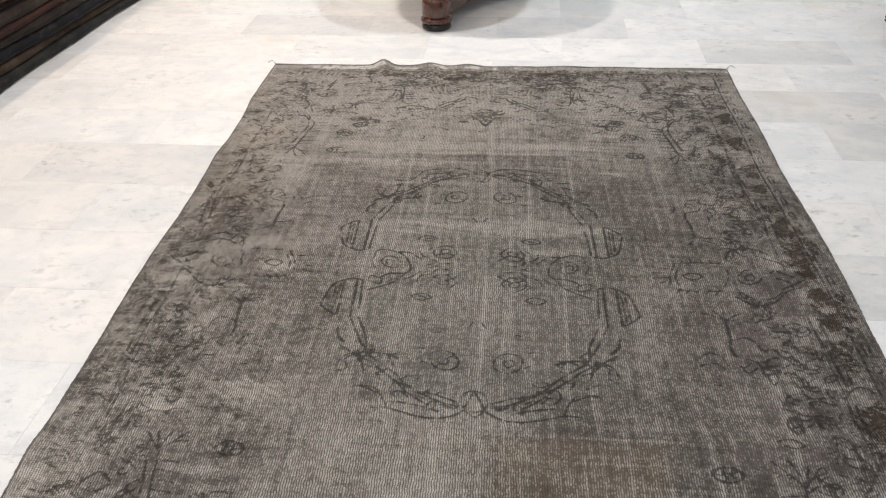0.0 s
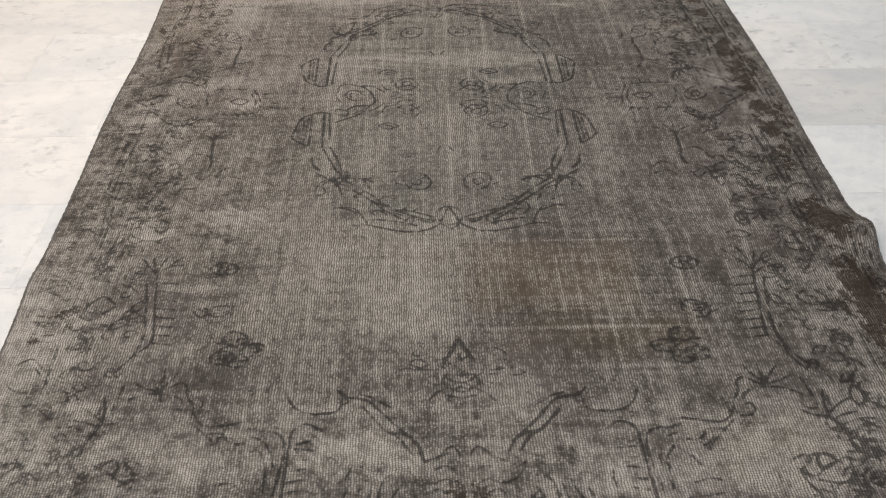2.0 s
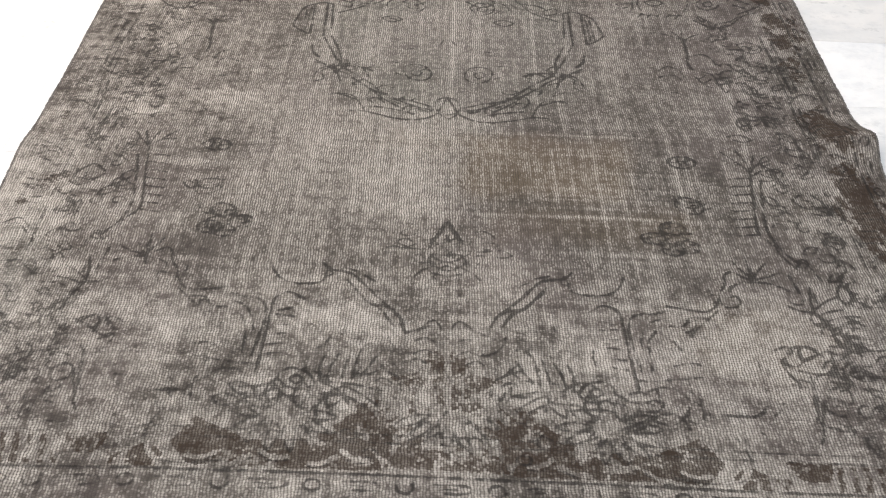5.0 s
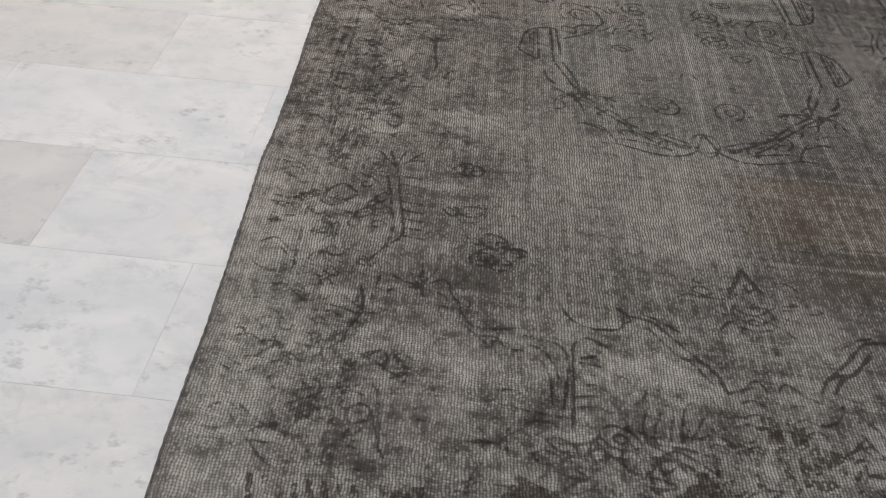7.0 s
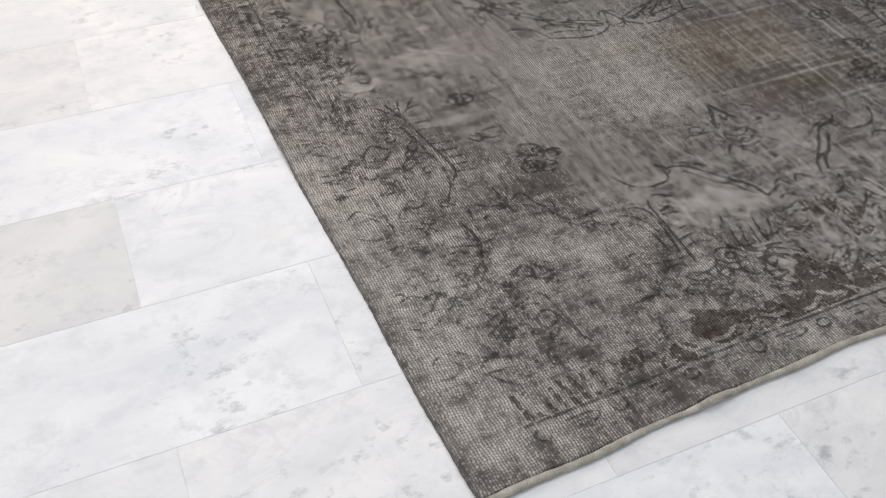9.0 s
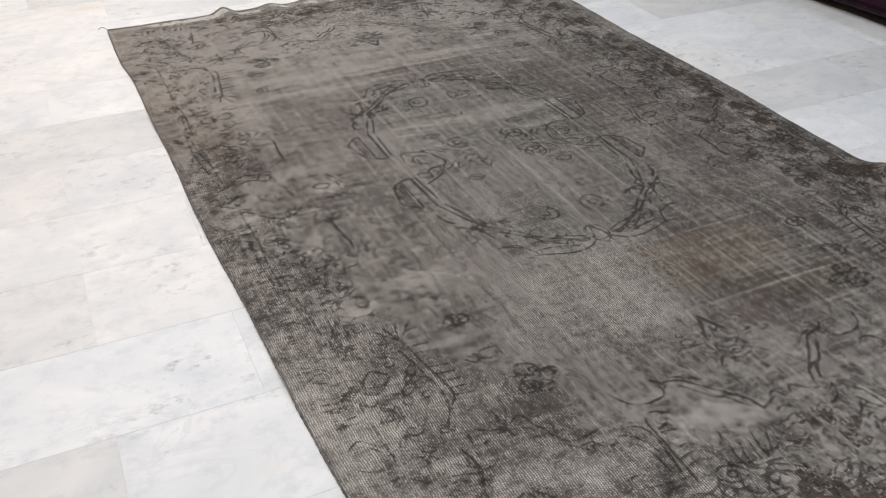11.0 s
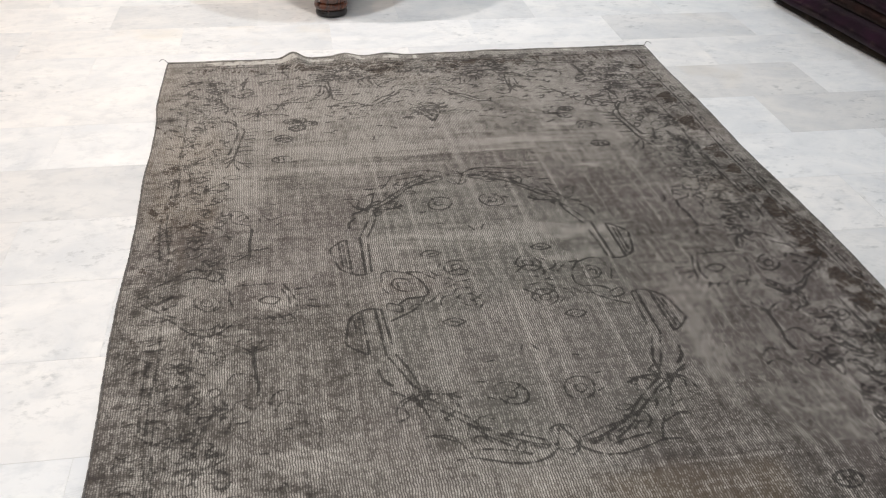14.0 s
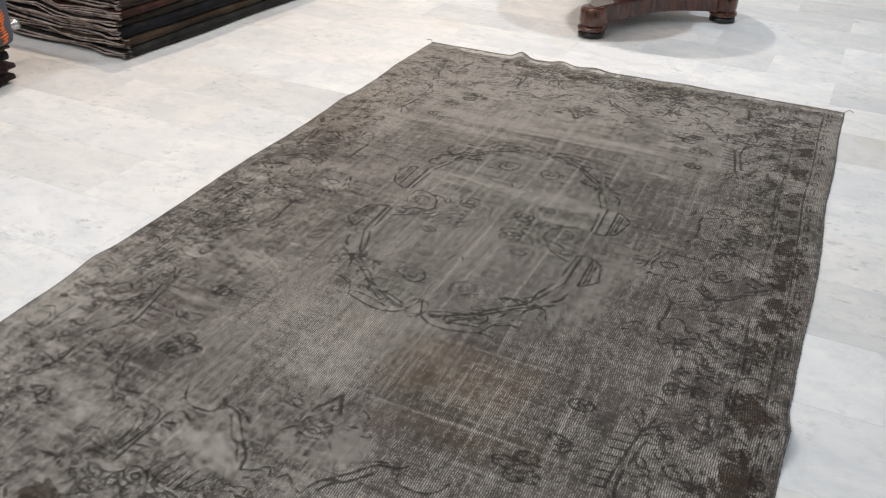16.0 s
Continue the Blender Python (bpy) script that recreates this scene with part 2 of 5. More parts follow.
MARBLE, WOOL, CARPET, WOOD = marble(), woollen(), worn_carpet(), mahogany()
GROUT = plain("pale_joint_cement", (0.74, 0.735, 0.72), 0.9, 300, 0.2)
CORD = plain("undyed_wool_cord", (0.40, 0.37, 0.31), 0.95, 500, 0.6, 0.2)
SELVEDGE = plain("charcoal_wool_selvedge", (0.135, 0.126, 0.118), 0.95, 500, 0.6, 0.3)
CUT = plain("frayed_wool_cut_edge", (0.40, 0.32, 0.285), 0.95, 260, 0.6, 0.35)
BLACK = plain("black_lacquer", (0.012, 0.011, 0.011), 0.3, 80, 0.05)
PLASTER = plain("white_plaster", (0.72, 0.71, 0.69), 0.9, 40, 0.1, 0.03)
DUSTY = plain("greyed_wool_cord", (0.27, 0.255, 0.23), 0.95, 300, 0.6, 0.3)
GREYCLOTH = plain("grey_felt", (0.080, 0.086, 0.105), 0.95, 300, 0.4, 0.12)
ORANGE = plain("orange_thread", (0.75, 0.16, 0.03), 0.8, 400, 0.3, 0.15)
STEEL = plain("brushed_steel", (0.55, 0.56, 0.58), 0.3, 200, 0.05, 0.05, 1.0)


# ---- mesh helpers ----
def mesh_of(name, verts, faces, mat, smooth=True):
    me = bpy.data.meshes.new(name)
    me.from_pydata(verts, [], faces)
    me.materials.append(mat)
    if smooth:
        me.polygons.foreach_set("use_smooth", [True] * len(me.polygons))
    me.update()
    return me


def part(name, me, parent, label=""):
    ob = new(name, me)
    ob.parent = parent
    if label:
        tagged(ob, label)
    return ob


def lathe(name, profile, mat, segs=40):
    """A turned piece from (radius, height) pairs, closed at both ends."""
    verts, faces, n = [], [], len(profile)
    for r, z in profile:
        verts += [(r * math.cos(a), r * math.sin(a), z) for a in (2 * math.pi * k / segs for k in range(segs))]
    for i in range(n - 1):
        for k in range(segs):
            j = (k + 1) % segs
            faces.append((i * segs + k, i * segs + j, (i + 1) * segs + j, (i + 1) * segs + k))
    faces.append(tuple(reversed(range(segs))))
    faces.append(tuple((n - 1) * segs + k for k in range(segs)))
    return mesh_of(name, verts, faces, mat)


def tube(name, points, radius, mat, segs=8):
    """A round cord along a line of points."""
    verts, faces, pts = [], [], [Vector(p) for p in points]
    for i, p in enumerate(pts):
        way = (pts[min(i + 1, len(pts) - 1)] - pts[max(i - 1, 0)]).normalized()
        side = way.cross(Vector((0, 0, 1))).normalized()
        up = side.cross(way)
        r = radius(i / (len(pts) - 1)) if callable(radius) else radius
        verts += [tuple(p + side * r * math.cos(a) + up * r * math.sin(a)) for a in (2 * math.pi * k / segs for k in range(segs))]
    for i in range(len(pts) - 1):
        for k in range(segs):
            j = (k + 1) % segs
            faces.append((i * segs + k, i * segs + j, (i + 1) * segs + j, (i + 1) * segs + k))
    faces.append(tuple(reversed(range(segs))))
    faces.append(tuple((len(pts) - 1) * segs + k for k in range(segs)))
    return mesh_of(name, verts, faces, mat)


def box_mesh(name, lo, hi, mat, bevel=0.0, segments=2):
    bm = bmesh.new()
    bmesh.ops.create_cube(bm, size=1)
    for v in bm.verts:
        v.co = [lo[i] + (v.co[i] + 0.5) * (hi[i] - lo[i]) for i in range(3)]
    if bevel:
        bmesh.ops.bevel(bm, geom=bm.edges[:], offset=bevel, segments=segments, affect="EDGES", profile=0.6)
    me = bpy.data.meshes.new(name)
    bm.to_mesh(me)
    bm.free()
    me.materials.append(mat)
    return me


# ---- room shell ----
X0, X1, Y0, Y1, TOP = -4.2, 4.2, -2.7, 6.9, 2.95
# Unseen walls and ceiling, assumed, to close the room and bounce fill light.
for name, lo, hi in (
    ("wall_west", (X0 - 0.15, Y0, 0), (X0, Y1, TOP)),
    ("wall_east", (X1, Y0, 0), (X1 + 0.15, Y1, TOP)),
    ("wall_south", (X0 - 0.15, Y0 - 0.15, 0), (X1 + 0.15, Y0, TOP)),
    ("wall_north", (X0 - 0.15, Y1, 0), (X1 + 0.15, Y1 + 0.15, TOP)),
):
    tagged(new(name, box_mesh(name, lo, hi, PLASTER)), "plain white plastered wall, assumed, out of view", "wall", kind="structure")
tagged(new("ceiling", box_mesh("ceiling", (X0 - 0.15, Y0 - 0.15, TOP), (X1 + 0.15, Y1 + 0.15, TOP + 0.12), PLASTER)),
       "plain white plastered ceiling, assumed, out of view", "ceiling", kind="structure")
floor = tagged(new("floor", box_mesh("floor", (X0 - 0.15, Y0 - 0.15, -0.08), (X1 + 0.15, Y1 + 0.15, -0.0008), GROUT)),
               "white and pale grey polished marble tile floor in running bond", "floor", kind="structure")


# ---- the carpet ----
HALF, LONG = 0.922, 1.575


def ground_place(p, q):
    """World x and y of a place on the carpet: p across from its middle line, q along from its centre. The edges wander a little."""
    y = 1.926 + q
    west = np.interp(y, (0.35, 0.6, 0.9, 1.1, 1.24, 1.45, 1.85, 2.05, 2.4, 2.6, 3.0, 3.1, 3.5),
                     (-0.808, -0.826, -0.840, -0.848, -0.855, -0.865, -0.880, -0.889, -0.890, -0.898, -0.908, -0.918, -0.926))
    east = np.interp(y, (0.36, 1.28, 1.34, 1.45, 1.6, 1.9, 2.05, 2.35, 2.6, 3.0, 3.5),
                     (1.028, 1.008, 1.010, 0.998, 0.997, 1.001, 0.997, 0.989, 0.977, 0.972, 0.963))
    x = west + (east - west) * (p / HALF + 1) / 2
    x = x + 0.0025 * np.sin(y * 9.1 + 0.7) * np.clip(np.abs(p) / HALF, 0, 1) ** 3
    y = y + np.interp(p, (-0.92, -0.65, -0.5, -0.3, 0.0, 0.92), (-0.010, 0.003, 0.012, 0.021, 0.024, 0.034)) * np.clip((-q - 1.40) / 0.175, 0, 1)
    y = y + 0.012 * p * np.clip(q / LONG, 0, 1)
    return x, y


def carpet_height(x, y):
    """Soft waves and the few folds of the cloth as it lies."""
    z = 0.0062 + 0.0012 * np.sin(x * 7 + 1.2 * y) * np.sin(y * 4.3 - x) + 0.0007 * np.sin(x * 17 - y * 11)
    far = np.clip((y - 2.9) / 0.6, 0, 1)
    for at, high, wide, lean in ((-0.455, 0.026, 0.035, 0.22), (-0.255, 0.012, 0.04, 0.1), (-0.10, 0.008, 0.05, 0.0), (0.30, 0.004, 0.08, 0.0)):
        z = z + high * far ** 2 * np.exp(-(((x - at) - lean * (3.5 - y)) / (wide * (1 + 1.3 * (1 - far)))) ** 2)
    z = z + 0.032 * np.exp(-((y - 1.335) / 0.055) ** 2) * np.clip((x - 0.80) / 0.19, 0, 1) ** 2
    z = z + 0.010 * np.exp(-((y - 1.20) / 0.06) ** 2) * np.clip((-x - 0.72) / 0.13, 0, 1) ** 2
    z = z + 0.008 * np.exp(-((y - 2.62) / 0.07) ** 2) * np.clip((-x - 0.78) / 0.13, 0, 1) ** 2
    z = z + 0.012 * np.exp(-((x + 0.385) / 0.035) ** 2) * np.clip((0.47 - y) / 0.12, 0, 1) ** 2
    return z


NX, NY = 740, 1260
P, Q = np.meshgrid(np.linspace(-HALF, HALF, NX), np.linspace(-LONG, LONG, NY))
LAYER = {k: np.zeros_like(P) for k in ("line", "brown", "fade", "warm")}
LAYER["fade"] += 0.5
LAYER["warm"] += 0.5
STEP_P, STEP_Q = 2 * HALF / (NX - 1), 2 * LONG / (NY - 1)
EVERY = ((1, 1), (-1, 1), (1, -1), (-1, -1))
SIDES, ENDS, ONCE = ((1, 1), (-1, 1)), ((1, 1), (1, -1)), ((1, 1),)
dice = random.Random(5)


def design_place(a, b, sp, sq):
    """Where a point of the design lies on the cloth: the drawing's axes run a little beside the cloth's own, and its far end is squeezed."""
    b = b * sq
    q = 0.036 + (b if b < 1 else 1 + (b - 1) * 0.882)
    return a * sp - float(np.interp(q, (-0.9, -0.4, 0.43), (0.010, 0.008, 0.028))), q


def window(p0, p1, q0, q1):
    i0, i1 = int((p0 + HALF) / STEP_P), int((p1 + HALF) / STEP_P) + 2
    j0, j1 = int((q0 + 1.575) / STEP_Q), int((q1 + 1.575) / STEP_Q) + 2
    return slice(max(j0, 0), max(min(j1, NY), 0)), slice(max(i0, 0), max(min(i1, NX), 0))


def smooth_line(pts, steps=6):
    """A curve through a few points."""
    pts = [pts[0], *pts, pts[-1]]
    out = []
    for a, b, c, d in zip(pts, pts[1:], pts[2:], pts[3:]):
        for k in range(steps):
            t = k / steps
            out.append(tuple(0.5 * (2 * b[i] + (c[i] - a[i]) * t + (2 * a[i] - 5 * b[i] + 4 * c[i] - d[i]) * t * t
                                    + (3 * b[i] - a[i] - 3 * c[i] + d[i]) * t ** 3) for i in (0, 1)))
    return out + [pts[-1]]


def stroke(pts, width=0.006, strength=0.95, layer="line", turns=EVERY, curve=True):
    """Draws a line into the carpet, and its mirror images in the other quarters. The value falls from one to nought across the line's edge."""
    way = smooth_line(pts, 5) if curve and len(pts) > 2 else pts
    width, soft = (max(0.0034, width * 0.74) if layer == "line" else width), 0.0048
    for sp, sq in turns:
        there = [design_place(a, b, sp, sq) for a, b in way]
        for (a1, b1), (c1, d1) in zip(there, there[1:]):
            m = width / 2 + soft
            js, ks = window(min(a1, c1) - m, max(a1, c1) + m, min(b1, d1) - m, max(b1, d1) + m)
            p, q = P[js, ks], Q[js, ks]
            if not p.size:
                continue
            dx, dy = c1 - a1, d1 - b1
            t = np.clip(((p - a1) * dx + (q - b1) * dy) / (dx * dx + dy * dy + 1e-12), 0, 1)
            far = np.hypot(p - a1 - t * dx, q - b1 - t * dy)
            LAYER[layer][js, ks] = np.maximum(LAYER[layer][js, ks], strength * np.clip(0.5 - (far - width / 2) / soft, 0, 1))


def block(corners, strength=1.0, layer="brown", turns=EVERY, soft=0.005):
    """Fills a convex patch, its corners in turn."""
    for sp, sq in turns:
        there = [design_place(a, b, sp, sq) for a, b in corners]
        if sp * sq < 0:
            there = there[::-1]
        ps, qs = [c[0] for c in there], [c[1] for c in there]
        js, ks = window(min(ps) - 0.01, max(ps) + 0.01, min(qs) - 0.01, max(qs) + 0.01)
        p, q = P[js, ks], Q[js, ks]
        if not p.size:
            continue
        mid, inside = (sum(ps) / len(ps), sum(qs) / len(qs)), np.full(p.shape, 9.0)
        for (a, b), (c, d) in zip(there, there[1:] + there[:1]):
            n = math.hypot(c - a, d - b) or 1
            side = ((mid[0] - a) * (d - b) - (mid[1] - b) * (c - a)) / n
            inside = np.minimum(inside, ((p - a) * (d - b) - (q - b) * (c - a)) / n * (1 if side > 0 else -1))
        LAYER[layer][js, ks] = np.maximum(LAYER[layer][js, ks], strength * np.clip(0.5 + inside / soft, 0, 1))


def panel(p0, p1, q0, q1, amount, layer="fade", soft_p=0.02, soft_q=0.02):
    """An area of even wear with nearly straight sides, as threads end."""
    wave_p, wave_q = 0.008 * np.sin(Q * 31 + p0 * 9), 0.008 * np.sin(P * 27 + q0 * 7)
    across = np.clip((P + wave_p - p0) / soft_p, 0, 1) * np.clip((p1 - P - wave_p) / soft_p, 0, 1)
    LAYER[layer] += amount * across * np.clip((Q + wave_q - q0) / soft_q, 0, 1) * np.clip((q1 - Q - wave_q) / soft_q, 0, 1)


def pale(pts, width, layer="brown", turns=EVERY):
    """A pale shape left out of a dark ground."""
    before = LAYER[layer].copy()
    LAYER[layer][:] = 0
    stroke(pts, width, 1.0, layer, turns)
    LAYER[layer][:] = np.clip(before, 0, 1) * (1 - LAYER[layer])


def ring(p, q, rp, rq, width=0.006, strength=1.0, start=0.0, sweep=360.0, tilt=0.0, turns=EVERY):
    n = max(6, int(sweep / 24))
    c, s = math.cos(radians(tilt)), math.sin(radians(tilt))
    pts = []
    for k in range(n + 1):
        a = radians(start + sweep * k / n)
        x, y = rp * math.cos(a), rq * math.sin(a)
        pts.append((p + c * x - s * y, q + s * x + c * y))
    stroke(pts, width, strength, turns=turns, curve=False)


def patch(p, q, rp, rq, amount, layer, turns=((1, 1),), rag=0.35):
    """A ragged soft-edged area."""
    for sp, sq in turns:
        js, ks = window(p * sp - rp * 1.8, p * sp + rp * 1.8, q * sq - rq * 1.8, q * sq + rq * 1.8)
        a, b = (P[js, ks] - p * sp) / rp, (Q[js, ks] - q * sq) / rq
        if not a.size:
            continue
        edge = np.hypot(a, b) + rag * (np.sin(a * 5 + p * 31 + q * 7) * np.sin(b * 4.3 - p * 17) + 0.6 * np.sin(a * 11 + b * 9 + q * 23)) * 0.5
        LAYER[layer][js, ks] += amount * np.clip((1.35 - edge) / 0.7, 0, 1)


def leaf(p, q, angle, length, width=0.3, strength=0.8, turns=EVERY, filled=False):
    a = radians(angle)
    ex, ey, nx, ny = math.cos(a), math.sin(a), -math.sin(a), math.cos(a)
    def at(f, g):
        return (p + ex * length * f + nx * length * g, q + ey * length * f + ny * length * g)
    stroke([(p, q), at(0.35, width * 0.6), at(0.75, width * 0.45), at(1, 0)], 0.006, strength, turns=turns)
    stroke([(p, q), at(0.35, -width * 0.6), at(0.75, -width * 0.45), at(1, 0)], 0.006, strength, turns=turns)
    if filled:
        stroke([at(0.1, 0), at(0.9, 0)], length * width * 0.6, strength * 0.8, turns=turns)


def sprig(p, q, angle, size, blades=5, strength=0.85, turns=EVERY):
    """A tuft of short blades fanning from one point."""
    for k in range(blades):
        a = radians(angle + (k - (blades - 1) / 2) * 150 / blades)
        l = size * (1 - 0.25 * abs(k - (blades - 1) / 2) / blades)
        stroke([(p, q), (p + 0.6 * l * math.cos(a), q + 0.6 * l * math.sin(a)), (p + l * math.cos(a + 0.2), q + l * math.sin(a + 0.2))], 0.0065, strength, turns=turns)


def curl(p, q, r, start, sweep, strength=0.8, turns=EVERY, width=0.0065):
    pts = [(p + r * (1 - 0.75 * k / 14) * math.cos(radians(start + sweep * k / 14)), q + r * (1 - 0.75 * k / 14) * math.sin(radians(start + sweep * k / 14))) for k in range(15)]
    stroke(pts, width, strength, turns=turns, curve=False)


def palmette():
    stroke([(0.026, 0.989), (0.014, 0.961), (0.002, 0.937), (-0.010, 0.964), (-0.022, 0.989)])
    stroke([(-0.003, 0.974), (0.009, 1.005), (0.002, 1.029), (-0.005, 1.035)])
    stroke([(0.030, 0.989), (0.038, 1.017), (0.084, 1.017)])
    stroke([(0.002, 1.035), (0.026, 1.029), (0.034, 1.050), (0.018, 1.067), (0.001, 1.061)])
    stroke([(0.002, 1.090), (0.026, 1.082), (0.017, 1.102), (-0.001, 1.102)])
    stroke([(0.027, 1.064), (0.050, 1.079), (0.062, 1.096)])
    stroke([(0.007, 1.050), (0.023, 1.042)])


def palmette_arm():
    stroke([(0.075, 1.226), (0.088, 1.188), (0.109, 1.168), (0.139, 1.135), (0.169, 1.100), (0.191, 1.089), (0.219, 1.086)], 0.008, 1.0)
    stroke([(0.096, 1.214), (0.119, 1.178), (0.141, 1.164), (0.171, 1.128), (0.184, 1.110)], 0.008, 1.0)
    stroke([(0.081, 1.201), (0.104, 1.175), (0.130, 1.168)], 0.009, 0.9)
    stroke([(0.112, 1.148), (0.128, 1.132)])
    stroke([(0.133, 1.110), (0.153, 1.097)])
    stroke([(0.165, 1.087), (0.190, 1.079)])
    stroke([(0.219, 1.086), (0.234, 1.067)])
    stroke([(0.224, 1.089), (0.227, 1.110), (0.240, 1.121), (0.277, 1.124), (0.305, 1.114), (0.323, 1.093), (0.330, 1.072)])
    stroke([(0.219, 1.079), (0.213, 1.096), (0.223, 1.102)])


def end_fan_drawing():
    stroke([(0.009, 1.220), (0.020, 1.201), (0.035, 1.208), (0.049, 1.227)])
    stroke([(0.029, 1.214), (0.059, 1.227), (0.073, 1.233)])
    stroke([(0.061, 1.278), (0.081, 1.273), (0.098, 1.254), (0.103, 1.236)])
    stroke([(0.074, 1.362), (0.080, 1.334), (0.102, 1.317), (0.117, 1.299)])
    stroke([(0.121, 1.263), (0.134, 1.261), (0.149, 1.281), (0.155, 1.317), (0.157, 1.336)])
    stroke([(0.119, 1.288), (0.131, 1.311), (0.143, 1.332)])
    stroke([(0.164, 1.281), (0.170, 1.311), (0.176, 1.339)])
    stroke([(0.183, 1.287), (0.194, 1.311), (0.200, 1.339)])
    stroke([(0.206, 1.290), (0.214, 1.317), (0.210, 1.347)])
    stroke([(0.017, 1.251), (0.036, 1.242), (0.053, 1.249)])
    stroke([(0.016, 1.282), (0.036, 1.270), (0.056, 1.278)])
    stroke([(0.035, 1.299), (0.050, 1.290), (0.064, 1.299)])
    stroke([(0.089, 1.345), (0.104, 1.334), (0.119, 1.340)])
    stroke([(0.107, 1.305), (0.121, 1.323), (0.134, 1.328), (0.158, 1.325)])


def end_scroll():
    stroke([(0.218, 1.351), (0.235, 1.328), (0.265, 1.322), (0.281, 1.339), (0.268, 1.358), (0.239, 1.365), (0.218, 1.351)])
    stroke([(0.237, 1.345), (0.250, 1.336), (0.262, 1.345), (0.248, 1.353), (0.237, 1.345)])
    stroke([(0.160, 1.389), (0.182, 1.362), (0.214, 1.345)])
    stroke([(0.106, 1.362), (0.146, 1.351), (0.204, 1.345)])
    stroke([(0.113, 1.391), (0.139, 1.370), (0.165, 1.356)])
    stroke([(0.131, 1.395), (0.162, 1.376), (0.201, 1.369)])
    stroke([(0.203, 1.384), (0.232, 1.380), (0.265, 1.380), (0.291, 1.389)])
    stroke([(0.281, 1.345), (0.306, 1.361), (0.343, 1.365)])
    stroke([(0.268, 1.362), (0.290, 1.369), (0.306, 1.383)])
    stroke([(0.195, 1.345), (0.207, 1.334), (0.222, 1.327)])
    stroke([(0.304, 1.345), (0.324, 1.340), (0.339, 1.347)])


def end_tree():
    stroke([(0.258, 1.164), (0.281, 1.148), (0.299, 1.151), (0.312, 1.168), (0.314, 1.201), (0.316, 1.251), (0.318, 1.299), (0.321, 1.333)], 0.007, 1.0)
    stroke([(0.392, 1.155), (0.375, 1.162), (0.349, 1.164), (0.330, 1.175), (0.322, 1.207), (0.326, 1.251), (0.332, 1.299)], 0.007, 1.0)
    stroke([(0.275, 1.185), (0.299, 1.193)])
    stroke([(0.270, 1.207), (0.302, 1.203)])
    stroke([(0.275, 1.226), (0.303, 1.226)])
    stroke([(0.279, 1.246), (0.307, 1.249)])
    stroke([(0.282, 1.269), (0.309, 1.273)])
    stroke([(0.282, 1.290), (0.309, 1.294)])
    stroke([(0.382, 1.175), (0.362, 1.185), (0.344, 1.214), (0.339, 1.245)])
    stroke([(0.371, 1.203), (0.355, 1.226), (0.351, 1.257), (0.350, 1.293)])
    stroke([(0.395, 1.190), (0.421, 1.188), (0.437, 1.168), (0.471, 1.168)])
    stroke([(0.430, 1.213), (0.444, 1.194), (0.464, 1.175), (0.491, 1.148)])
    stroke([(0.427, 1.181), (0.446, 1.175), (0.436, 1.198), (0.423, 1.203)])
    stroke([(0.397, 1.226), (0.407, 1.245)])
    stroke([(0.389, 1.281), (0.416, 1.273), (0.434, 1.277)])
    stroke([(0.319, 1.316), (0.352, 1.316), (0.402, 1.308), (0.435, 1.303)])
    stroke([(0.328, 1.345), (0.345, 1.333), (0.365, 1.328), (0.388, 1.333), (0.402, 1.350), (0.427, 1.367), (0.431, 1.386)])
    stroke([(0.410, 1.299), (0.409, 1.333), (0.420, 1.356), (0.419, 1.388)])
    stroke([(0.375, 1.310), (0.379, 1.328)])


def vine():
    stroke([(0.400, 1.141), (0.435, 1.148), (0.470, 1.151), (0.492, 1.132), (0.504, 1.100), (0.517, 1.079), (0.521, 1.057), (0.534, 1.046), (0.548, 1.053), (0.564, 1.065)], 0.007, 1.0)
    stroke([(0.523, 1.099), (0.529, 1.085), (0.558, 1.073), (0.591, 1.072), (0.616, 1.079), (0.633, 1.090)], 0.007, 1.0)
    stroke([(0.500, 1.121), (0.505, 1.137), (0.526, 1.137), (0.537, 1.124), (0.532, 1.110), (0.519, 1.114)])
    stroke([(0.656, 1.110), (0.645, 1.124), (0.630, 1.121), (0.625, 1.110)])
    stroke([(0.621, 1.128), (0.639, 1.139), (0.661, 1.141)])
    stroke([(0.484, 1.093), (0.488, 1.118), (0.489, 1.135)])
    stroke([(0.544, 1.017), (0.554, 1.038), (0.564, 1.053), (0.567, 1.070)])
    stroke([(0.571, 1.008), (0.570, 1.043), (0.570, 1.070)])
    stroke([(0.606, 1.020), (0.585, 1.044), (0.572, 1.067)])
    stroke([(0.629, 1.041), (0.603, 1.056), (0.577, 1.065)])
    stroke([(0.574, 1.035), (0.566, 1.090)], 0.009, 0.9)
    stroke([(0.674, 1.079), (0.666, 1.114), (0.664, 1.141)], 0.008, 1.0)
    stroke([(0.643, 1.050), (0.649, 1.082), (0.654, 1.110)], 0.007, 1.0)
    stroke([(0.666, 1.137), (0.692, 1.114), (0.717, 1.100)])
    stroke([(0.668, 1.148), (0.697, 1.137), (0.719, 1.132)])
    stroke([(0.683, 1.161), (0.719, 1.148), (0.745, 1.148)])
    stroke([(0.677, 1.093), (0.676, 1.118)])
    stroke([(0.664, 1.141), (0.673, 1.161), (0.682, 1.181), (0.688, 1.207), (0.702, 1.226)], 0.008, 1.0)
    stroke([(0.704, 1.161), (0.700, 1.188), (0.715, 1.216)])
    stroke([(0.710, 1.200), (0.747, 1.200)])
    stroke([(0.665, 1.024), (0.684, 1.013), (0.702, 1.060)])
    stroke([(0.637, 0.927), (0.642, 0.990), (0.667, 1.035)])


